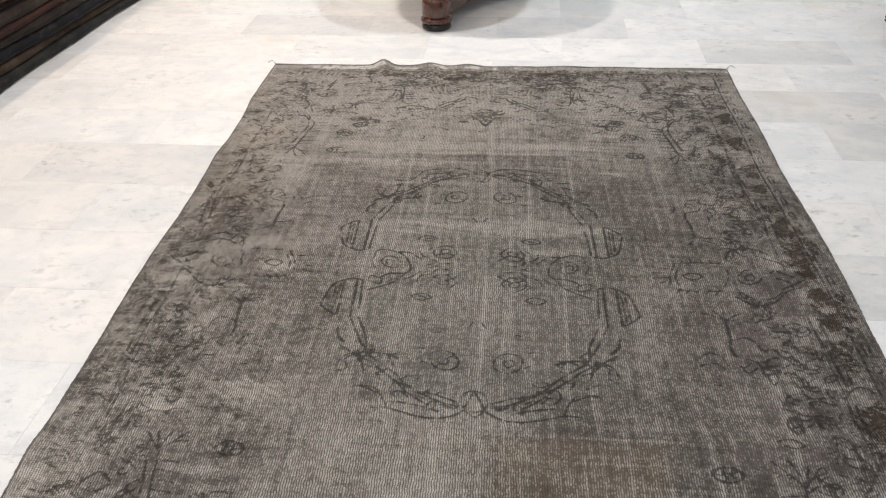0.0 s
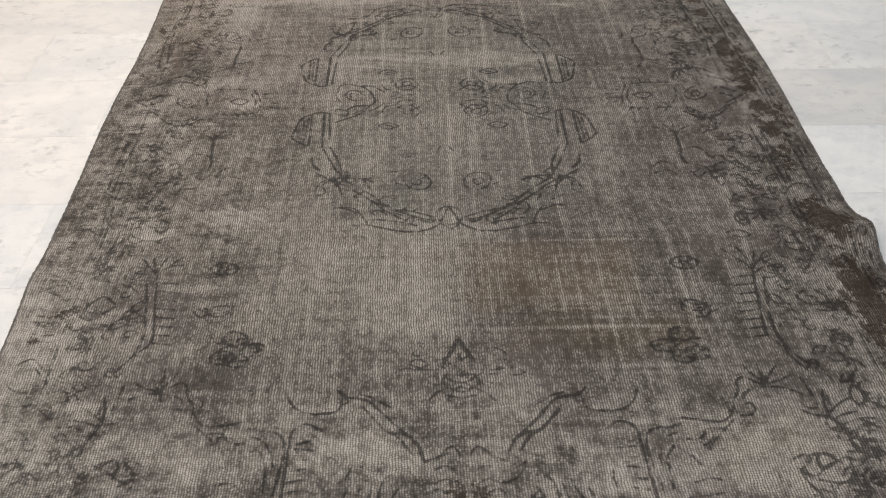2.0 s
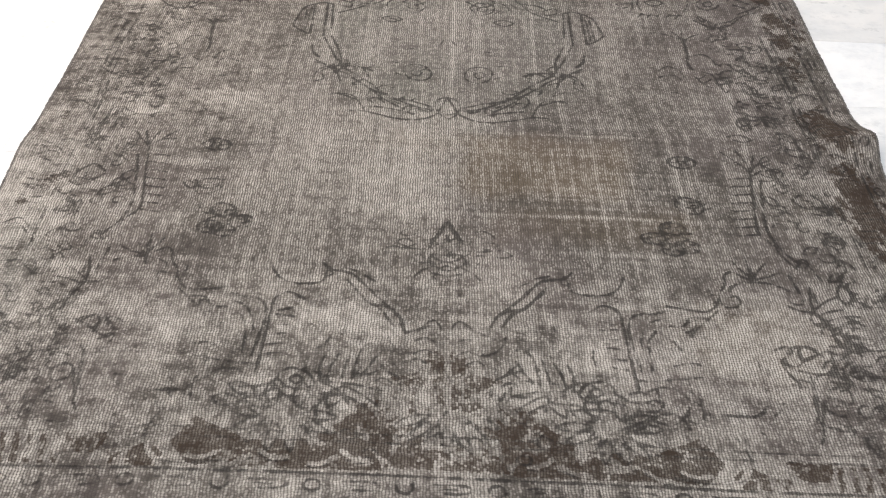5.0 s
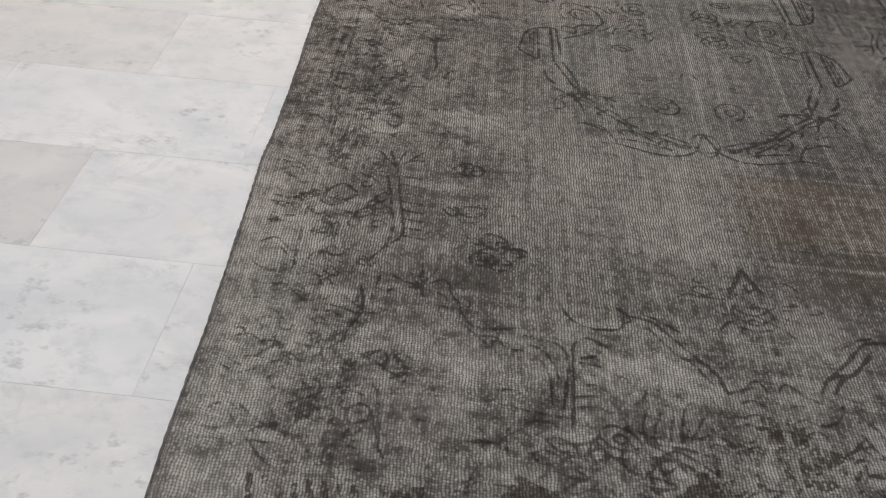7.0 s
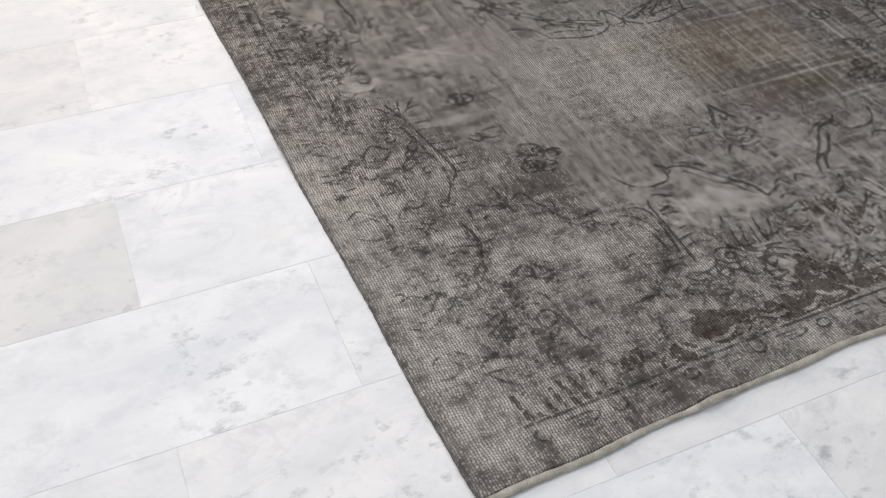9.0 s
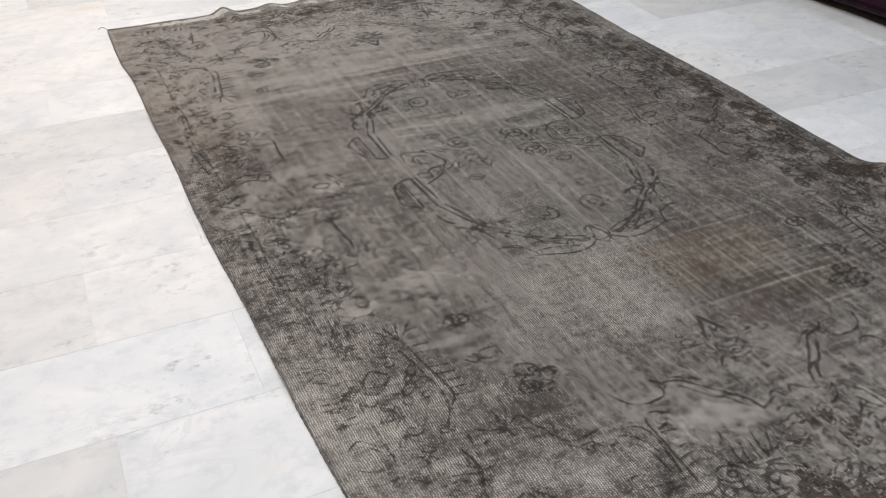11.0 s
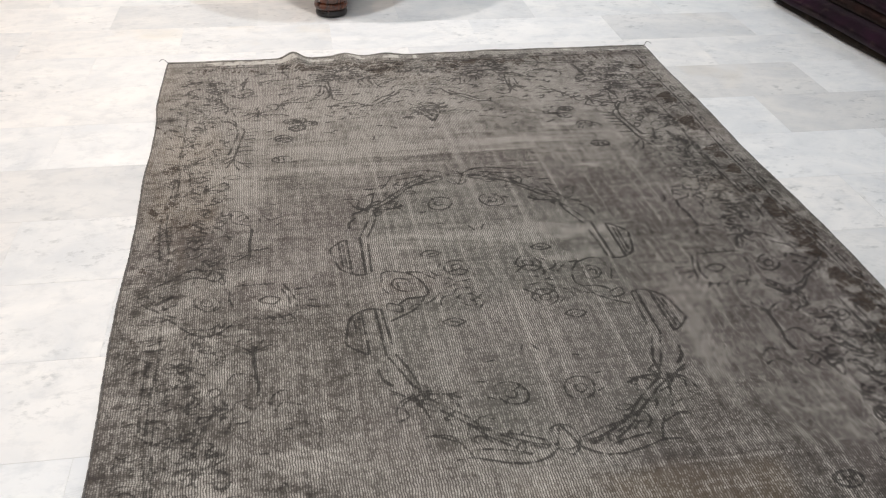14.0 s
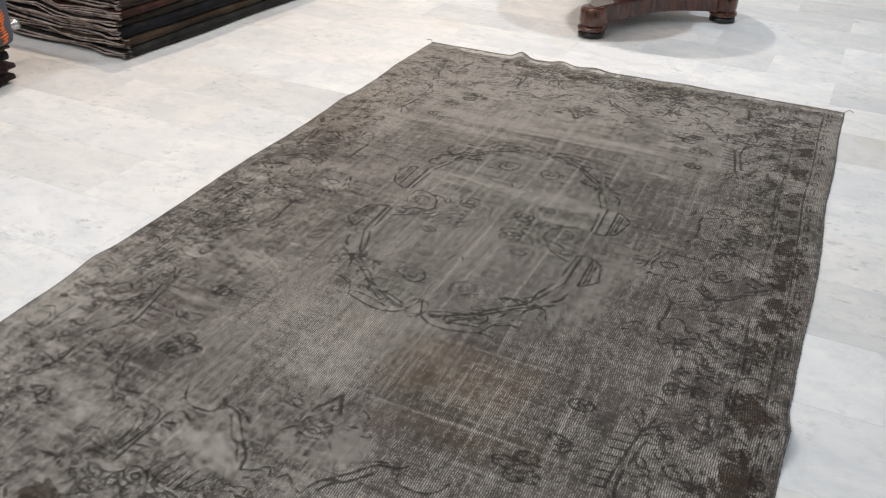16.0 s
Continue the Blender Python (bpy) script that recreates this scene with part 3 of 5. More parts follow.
def corner_flower():
    stroke([(0.569, 1.236), (0.592, 1.226), (0.600, 1.238), (0.582, 1.257), (0.598, 1.269), (0.617, 1.257), (0.648, 1.238), (0.660, 1.232)])
    stroke([(0.610, 1.281), (0.648, 1.283), (0.666, 1.256), (0.665, 1.232)])
    stroke([(0.574, 1.253), (0.587, 1.272), (0.610, 1.281)])
    stroke([(0.601, 1.228), (0.628, 1.223), (0.645, 1.231)])
    stroke([(0.618, 1.292), (0.616, 1.333), (0.622, 1.351), (0.606, 1.398)], 0.008, 0.95)
    stroke([(0.616, 1.321), (0.611, 1.361), (0.598, 1.388)])
    stroke([(0.641, 1.316), (0.667, 1.310), (0.675, 1.327), (0.669, 1.344), (0.651, 1.340), (0.640, 1.330)])
    stroke([(0.442, 1.377), (0.493, 1.379), (0.515, 1.372), (0.534, 1.353), (0.559, 1.350)])
    stroke([(0.536, 1.375), (0.553, 1.361)])
    stroke([(0.612, 1.241), (0.615, 1.253), (0.632, 1.246)])


def corner_drawing():
    stroke([(0.826, 1.354), (0.804, 1.373), (0.781, 1.388), (0.747, 1.402), (0.710, 1.402)])
    stroke([(0.832, 1.377), (0.811, 1.405), (0.791, 1.426), (0.775, 1.445), (0.757, 1.458)])
    stroke([(0.798, 1.419), (0.778, 1.421), (0.757, 1.421)])
    stroke([(0.756, 1.349), (0.726, 1.334), (0.701, 1.317)])
    stroke([(0.745, 1.360), (0.718, 1.345)])
    stroke([(0.734, 1.368), (0.714, 1.353), (0.718, 1.374)])
    stroke([(0.741, 1.321), (0.714, 1.311)])
    stroke([(0.735, 1.289), (0.708, 1.267), (0.686, 1.258)])
    stroke([(0.784, 1.233), (0.765, 1.226), (0.712, 1.232)])
    stroke([(0.740, 1.160), (0.688, 1.182), (0.689, 1.219), (0.711, 1.230)])
    stroke([(0.659, 1.341), (0.643, 1.333), (0.627, 1.340), (0.626, 1.358), (0.645, 1.370), (0.659, 1.362), (0.659, 1.341)], 0.006, 1.0)
    stroke([(0.648, 1.350), (0.639, 1.349)])
    stroke([(0.650, 1.243), (0.622, 1.223), (0.610, 1.244), (0.616, 1.264)])
    stroke([(0.594, 1.235), (0.576, 1.265), (0.589, 1.298), (0.604, 1.314)])
    stroke([(0.630, 1.288), (0.620, 1.302), (0.595, 1.298)])
    stroke([(0.612, 1.329), (0.609, 1.361), (0.607, 1.404), (0.598, 1.424)], 0.007, 1.0)
    stroke([(0.790, 1.301), (0.778, 1.320), (0.762, 1.320)])
    stroke([(0.763, 1.312), (0.763, 1.353)])


def spandrel():
    stroke([(0.643, 0.735), (0.630, 0.826), (0.615, 0.927), (0.633, 0.962)], 0.008, 1.0)
    stroke([(0.660, 0.763), (0.645, 0.844), (0.635, 0.919), (0.646, 0.975), (0.670, 1.013)], 0.008, 1.0)
    stroke([(0.592, 0.668), (0.616, 0.697), (0.640, 0.726)])
    stroke([(0.591, 0.701), (0.620, 0.707), (0.638, 0.732)])
    stroke([(0.626, 0.662), (0.639, 0.693), (0.644, 0.726)])
    stroke([(0.664, 0.678), (0.653, 0.709), (0.643, 0.735)])
    stroke([(0.694, 0.694), (0.665, 0.709), (0.645, 0.735)])
    stroke([(0.694, 0.726), (0.668, 0.732), (0.645, 0.750)])
    stroke([(0.593, 0.763), (0.635, 0.758)])
    stroke([(0.590, 0.790), (0.631, 0.785)])
    stroke([(0.587, 0.817), (0.628, 0.812)])
    stroke([(0.584, 0.843), (0.624, 0.838)])
    stroke([(0.581, 0.869), (0.621, 0.864)])
    stroke([(0.578, 0.894), (0.617, 0.889)])
    stroke([(0.575, 0.919), (0.614, 0.914)])
    stroke([(0.572, 0.943), (0.611, 0.938)])
    stroke([(0.711, 0.826), (0.742, 0.800), (0.763, 0.818), (0.775, 0.837)])
    stroke([(0.712, 0.830), (0.734, 0.852), (0.773, 0.844)])
    stroke([(0.732, 0.823), (0.752, 0.832)])
    stroke([(0.464, 0.829), (0.476, 0.860), (0.504, 0.864), (0.533, 0.843)])
    stroke([(0.477, 0.826), (0.490, 0.848), (0.524, 0.840)])
    stroke([(0.470, 0.716), (0.492, 0.697), (0.519, 0.697), (0.532, 0.716), (0.509, 0.735), (0.482, 0.735), (0.470, 0.716)])
    stroke([(0.492, 0.708), (0.499, 0.727)])
    stroke([(0.510, 0.704), (0.511, 0.725)])
    stroke([(0.419, 0.943), (0.436, 0.914), (0.460, 0.910), (0.468, 0.935), (0.446, 0.951), (0.419, 0.943)])
    stroke([(0.433, 0.959), (0.453, 0.951), (0.473, 0.962), (0.466, 0.987), (0.441, 0.990), (0.433, 0.959)])
    stroke([(0.390, 0.962), (0.412, 0.946), (0.429, 0.959), (0.411, 0.978), (0.390, 0.962)])
    stroke([(0.462, 0.943), (0.482, 0.943)])
    stroke([(0.438, 0.930), (0.447, 0.936)])
    stroke([(0.447, 0.968), (0.457, 0.974)])


def side_flower():
    stroke([(0.520, 0.052), (0.497, -0.007), (0.501, -0.062), (0.552, -0.077), (0.617, -0.069)], turns=SIDES)
    stroke([(0.517, 0.055), (0.565, 0.061), (0.637, 0.060)], turns=SIDES)
    stroke([(0.526, 0.036), (0.510, -0.014), (0.515, -0.050)], turns=SIDES)
    stroke([(0.460, 0.037), (0.494, 0.030)], turns=SIDES)
    stroke([(0.456, 0.009), (0.490, 0.008)], turns=SIDES)
    stroke([(0.450, -0.019), (0.486, -0.013)], turns=SIDES)
    stroke([(0.445, -0.046), (0.481, -0.035)], turns=SIDES)
    stroke([(0.501, -0.086), (0.515, -0.065)], turns=SIDES)
    stroke([(0.526, -0.086), (0.539, -0.065)], turns=SIDES)
    stroke([(0.550, -0.086), (0.563, -0.066)], turns=SIDES)
    stroke([(0.574, -0.087), (0.587, -0.066)], turns=SIDES)
    stroke([(0.598, -0.087), (0.612, -0.066)], turns=SIDES)
    stroke([(0.538, 0.080), (0.541, 0.061)], turns=SIDES)
    stroke([(0.563, 0.080), (0.565, 0.061)], turns=SIDES)
    stroke([(0.589, 0.080), (0.591, 0.060)], turns=SIDES)
    stroke([(0.614, 0.079), (0.616, 0.060)], turns=SIDES)
    stroke([(0.530, -0.002), (0.562, 0.010), (0.579, -0.008), (0.548, -0.023), (0.530, -0.002)], turns=SIDES)
    stroke([(0.646, 0.044), (0.649, 0.003), (0.627, -0.049)], turns=SIDES)
    stroke([(0.671, 0.003), (0.701, 0.034), (0.726, 0.021), (0.727, -0.010), (0.696, -0.034), (0.671, -0.022), (0.671, 0.003)], turns=SIDES)
    stroke([(0.689, 0.002), (0.709, 0.015), (0.712, -0.007), (0.692, -0.016), (0.689, 0.002)], turns=SIDES)
    stroke([(0.657, 0.085), (0.684, 0.131), (0.742, 0.140), (0.795, 0.096), (0.824, 0.077)], 0.007, 1.0, turns=SIDES)
    stroke([(0.682, 0.085), (0.735, 0.107), (0.803, 0.067)], turns=SIDES)
    stroke([(0.646, -0.093), (0.685, -0.125), (0.731, -0.117), (0.783, -0.059), (0.819, -0.042)], 0.007, 1.0, turns=SIDES)
    stroke([(0.672, -0.082), (0.694, -0.103), (0.737, -0.094), (0.767, -0.065)], turns=SIDES)
    stroke([(0.781, 0.033), (0.814, 0.007)], 0.014, 0.9, turns=SIDES)
    stroke([(0.770, 0.001), (0.798, -0.017)], 0.01, 0.9, turns=SIDES)
    stroke([(0.771, -0.050), (0.828, -0.012), (0.862, 0.025)], turns=SIDES)


def star_sprig():
    stroke([(0.550, 0.169), (0.574, 0.180), (0.598, 0.194)])
    stroke([(0.576, 0.156), (0.590, 0.175), (0.600, 0.197)])
    stroke([(0.603, 0.147), (0.600, 0.197)])
    stroke([(0.652, 0.162), (0.627, 0.175), (0.603, 0.197)])
    stroke([(0.653, 0.198), (0.627, 0.192), (0.600, 0.208)])
    stroke([(0.599, 0.192), (0.599, 0.258), (0.593, 0.302), (0.597, 0.337)], 0.01, 1.0)
    stroke([(0.598, 0.277), (0.637, 0.264), (0.656, 0.287), (0.659, 0.313)])
    stroke([(0.597, 0.337), (0.620, 0.345), (0.644, 0.360), (0.647, 0.406)])
    stroke([(0.601, 0.372), (0.618, 0.410), (0.640, 0.415)])
    stroke([(0.608, 0.377), (0.625, 0.362)])
    stroke([(0.617, 0.396), (0.636, 0.377)])
    stroke([(0.514, 0.347), (0.539, 0.327), (0.564, 0.340), (0.573, 0.372)])
    stroke([(0.511, 0.376), (0.545, 0.364), (0.564, 0.386)])
    stroke([(0.529, 0.442), (0.544, 0.443)])
    stroke([(0.732, 0.212), (0.767, 0.199), (0.792, 0.226), (0.776, 0.250), (0.748, 0.247), (0.732, 0.212)])
    stroke([(0.749, 0.220), (0.768, 0.226)])
    stroke([(0.754, 0.293), (0.768, 0.294)])
    stroke([(0.768, 0.359), (0.782, 0.364)])
    stroke([(0.705, 0.416), (0.714, 0.444), (0.726, 0.471), (0.782, 0.463)])
    stroke([(0.666, 0.511), (0.696, 0.529), (0.748, 0.529), (0.755, 0.564)])
    stroke([(0.763, 0.577), (0.767, 0.639), (0.785, 0.669)])


def side_border_lines():
    stroke([(0.801, 0.221), (0.813, 0.324), (0.816, 0.426)], 0.008, 0.9)
    stroke([(0.822, 0.194), (0.831, 0.319), (0.830, 0.417)], 0.007, 0.9)
    stroke([(0.801, 0.485), (0.794, 0.598), (0.796, 0.682)], 0.007, 0.9)
    stroke([(0.816, 0.490), (0.807, 0.598), (0.810, 0.669)], 0.007, 0.9)


def medallion_near():
    stroke([(0.304, 0.080), (0.297, 0.208)], 0.007, 1.0)
    stroke([(0.318, 0.076), (0.315, 0.245)], 0.008, 1.0)
    stroke([(0.351, 0.080), (0.351, 0.236)], 0.008, 1.0)
    stroke([(0.305, 0.076), (0.338, 0.072), (0.377, 0.100), (0.392, 0.160), (0.395, 0.198), (0.357, 0.236)], 0.007, 1.0)
    stroke([(0.370, 0.110), (0.374, 0.226)])
    stroke([(0.359, 0.096), (0.364, 0.217)])
    stroke([(0.294, 0.245), (0.277, 0.290), (0.262, 0.341), (0.264, 0.377)], 0.007, 1.0)
    stroke([(0.311, 0.254), (0.291, 0.307), (0.272, 0.354)], 0.007, 1.0)
    stroke([(0.338, 0.289), (0.335, 0.320), (0.316, 0.347)], 0.01, 0.95)
    stroke([(0.282, 0.381), (0.311, 0.400), (0.326, 0.443), (0.337, 0.451)])
    stroke([(0.279, 0.373), (0.264, 0.421), (0.253, 0.469)])
    stroke([(0.259, 0.381), (0.219, 0.382), (0.181, 0.398)], 0.008, 1.0)
    stroke([(0.320, 0.370), (0.294, 0.381)])
    stroke([(0.246, 0.365), (0.257, 0.389)])
    stroke([(0.250, 0.393), (0.221, 0.418), (0.186, 0.451), (0.142, 0.502), (0.086, 0.537), (0.040, 0.554)], 0.007, 1.0)
    stroke([(0.229, 0.433), (0.188, 0.473), (0.145, 0.521), (0.102, 0.554)], 0.007, 0.95)
    stroke([(0.276, 0.506), (0.249, 0.504), (0.218, 0.521)])
    stroke([(0.183, 0.488), (0.189, 0.512), (0.173, 0.534)])
    stroke([(0.190, 0.382), (0.204, 0.393), (0.192, 0.409)])
    stroke([(0.040, 0.398), (0.056, 0.371), (0.085, 0.365), (0.107, 0.382), (0.097, 0.421), (0.067, 0.434), (0.043, 0.421), (0.040, 0.398)])
    stroke([(0.062, 0.398), (0.081, 0.387), (0.089, 0.403), (0.071, 0.415), (0.062, 0.398)])
    stroke([(0.054, 0.382), (0.069, 0.393)])
    stroke([(0.087, 0.418), (0.095, 0.433)])
    stroke([(0.121, 0.358), (0.136, 0.355)])
    stroke([(0.110, 0.414), (0.125, 0.406)])


def medallion_waist():
    stroke([(0.213, 0.061), (0.191, 0.026), (0.182, -0.018), (0.197, -0.040), (0.235, -0.043), (0.257, -0.060)], 0.007, 1.0, turns=SIDES)
    stroke([(0.213, 0.061), (0.250, 0.078), (0.278, 0.074), (0.285, 0.050)], 0.007, 1.0, turns=SIDES)
    stroke([(0.221, 0.038), (0.250, 0.045), (0.263, 0.016), (0.244, -0.009), (0.217, -0.009), (0.221, 0.038)], turns=SIDES)
    stroke([(0.229, 0.022), (0.249, 0.027), (0.247, 0.005)], turns=SIDES)
    stroke([(0.254, -0.071), (0.284, -0.055), (0.286, -0.081), (0.257, -0.093), (0.254, -0.071)], turns=SIDES)
    stroke([(0.196, -0.044), (0.219, -0.081), (0.247, -0.102), (0.287, -0.125)], 0.007, 1.0, turns=SIDES)
    stroke([(0.217, -0.065), (0.239, -0.081)], turns=SIDES)
    stroke([(0.282, 0.046), (0.291, 0.019), (0.276, -0.017)], turns=SIDES)


def medallion_buds():
    stroke([(0.058, 0.073), (0.078, 0.045), (0.105, 0.041), (0.124, 0.066), (0.110, 0.099), (0.078, 0.104), (0.058, 0.073)])
    stroke([(0.079, 0.073), (0.100, 0.062), (0.103, 0.083), (0.081, 0.087), (0.079, 0.073)])
    stroke([(0.119, 0.103), (0.139, 0.082)])
    stroke([(0.137, 0.040), (0.155, 0.053), (0.162, 0.078)])
    stroke([(0.117, 0.147), (0.140, 0.131), (0.170, 0.143), (0.147, 0.162), (0.117, 0.147)])
    stroke([(0.134, 0.147), (0.150, 0.143)])
    stroke([(0.050, -0.036), (0.084, -0.066), (0.122, -0.048), (0.108, -0.014), (0.069, -0.020)])
    stroke([(0.079, -0.038), (0.098, -0.048)])
    stroke([(0.113, -0.003), (0.132, 0.008)])
    stroke([(0.010, 0.247), (0.021, 0.270)])
    stroke([(0.086, 0.291), (0.105, 0.294)])


def medallion_foot():
    stroke([(0.023, 0.565), (0.053, 0.587), (0.094, 0.595), (0.142, 0.586), (0.191, 0.570), (0.226, 0.571)], 0.007, 1.0)
    stroke([(0.036, 0.541), (0.086, 0.520), (0.136, 0.506), (0.186, 0.474), (0.239, 0.421), (0.287, 0.387)], 0.007, 0.95)
    stroke([(0.077, 0.573), (0.121, 0.558), (0.176, 0.548)])
    stroke([(0.191, 0.565), (0.215, 0.515), (0.234, 0.502), (0.271, 0.500)])
    stroke([(0.280, 0.388), (0.304, 0.406), (0.298, 0.440), (0.326, 0.454)])
    stroke([(0.238, 0.433), (0.265, 0.419), (0.283, 0.394)])
    stroke([(0.183, 0.405), (0.204, 0.383), (0.235, 0.397)])
    stroke([(0.248, 0.479), (0.277, 0.461)])
    stroke([(0.146, 0.533), (0.167, 0.513), (0.187, 0.524)])
    stroke([(0.110, 0.535), (0.129, 0.525)])
    stroke([(0.300, 0.376), (0.325, 0.358)])
    stroke([(0.047, 0.558), (0.073, 0.551)])
    stroke([(0.211, 0.481), (0.227, 0.453)])


def medallion_head():
    """Waist flowers' twigs and the knots along the wreath."""
    for k in range(9):
        f = k / 8
        p, q = 0.06 + 0.21 * f, 0.560 - 0.16 * f - 0.05 * f * f
        leaf(p, q, (70 if k % 2 else 205) - 60 * f, 0.030 + 0.010 * math.sin(k * 2.1) ** 2, 0.38, 0.8)
    ring(0.0, 0.535, 0.030, 0.034, 0.006, 0.8)
    stroke([(0.0, 0.585), (0.020, 0.560), (0.0, 0.500)])
    stroke([(0.155, 0.030), (0.185, 0.062), (0.215, 0.070)], 0.007)
    leaf(0.12, 0.03, 20, 0.035, 0.3, 0.7)


def palmette_petals():
    for k in range(6):
        leaf(0.0, 1.035, -20 - 24 * k, 0.052 + 0.012 * math.sin(k * 1.3), 0.36, 0.66)
    for p, q, a in ((0.055, 0.965, 20), (0.060, 1.005, -10), (0.040, 1.055, -40), (0.020, 1.085, -70), (0.085, 1.02, 10)):
        leaf(p, q, a, 0.040, 0.40, 0.72)
    ring(0.0, 1.062, 0.018, 0.012, 0.005, 0.9, turns=ENDS)


def borders():
    """Inner lines, the main border with its brown ground, guard stripes with hooks and rings."""
    stroke([(-0.775, 1.449), (0.775, 1.449)], 0.005, 0.85, turns=ENDS)
    stroke([(-0.775, 1.467), (0.775, 1.467)], 0.005, 0.80, turns=ENDS)
    stroke([(-0.80, 1.533), (0.80, 1.533)], 0.008, 0.95, turns=ENDS)
    for k in range(12):
        p = -0.770 + 0.141 * k
        if k % 2:
            stroke([(p - 0.012, 1.543), (p - 0.012, 1.560), (p, 1.568), (p + 0.012, 1.560), (p + 0.012, 1.546)], 0.006, 1.0, turns=ENDS)
        else:
            ring(p, 1.556, 0.013, 0.011, 0.006, 1.0, turns=ENDS)
        stroke([(p + 0.045, 1.548), (p + 0.090, 1.548), (p + 0.103, 1.556), (p + 0.090, 1.564), (p + 0.062, 1.564)], 0.006, 1.0, turns=ENDS)
        stroke([(p + 0.055, 1.556), (p + 0.080, 1.556)], 0.005, 0.9, turns=ENDS)
    # long sides
    stroke([(0.796, -1.30), (0.803, -0.60), (0.800, 0.0), (0.803, 0.60), (0.796, 1.30)], 0.006, 0.75, turns=SIDES)
    stroke([(0.880, -1.50), (0.882, 0.0), (0.880, 1.50)], 0.007, 0.90, turns=SIDES)
    for k in range(22):
        q = -1.49 + 0.141 * k
        ring(0.902, q, 0.009, 0.013, 0.006, 0.9, turns=SIDES)
        stroke([(0.896, q + 0.045), (0.896, q + 0.09), (0.902, q + 0.102), (0.908, q + 0.09), (0.908, q + 0.06)], 0.006, 0.9, turns=SIDES)
    for k in range(40):
        q, lean = -1.42 + 0.0715 * k, 0.018 * math.sin(k * 2.3)
        big = 0.35 + 0.65 * abs(math.sin(k * 0.83 + 0.6))
        if big > 0.62:
            block([(0.824 + lean, q - 0.030 * big), (0.860, q - 0.034 + lean), (0.876, q - 0.006), (0.870, q + 0.030 * big), (0.836 - lean, q + 0.022 + lean * 0.5)], 0.5 + 0.4 * big, turns=ONCE)
        if big < 0.55:
            block([(0.838, q - 0.020), (0.872, q - 0.012 + lean), (0.860, q + 0.022)], 0.70, turns=((-1, 1),))
        for j in range(3):
            stroke([(0.812 + 0.004 * j, q - 0.030 + 0.019 * j), (0.842, q - 0.020 + 0.017 * j + lean), (0.872, q - 0.026 + 0.021 * j)], 0.005, 0.55 + 0.4 * math.sin(k * 1.7 + j) ** 2, turns=SIDES)
        pale([(0.806, q + 0.036), (0.840, q + 0.030 + lean), (0.874, q + 0.040)], 0.012, turns=SIDES)


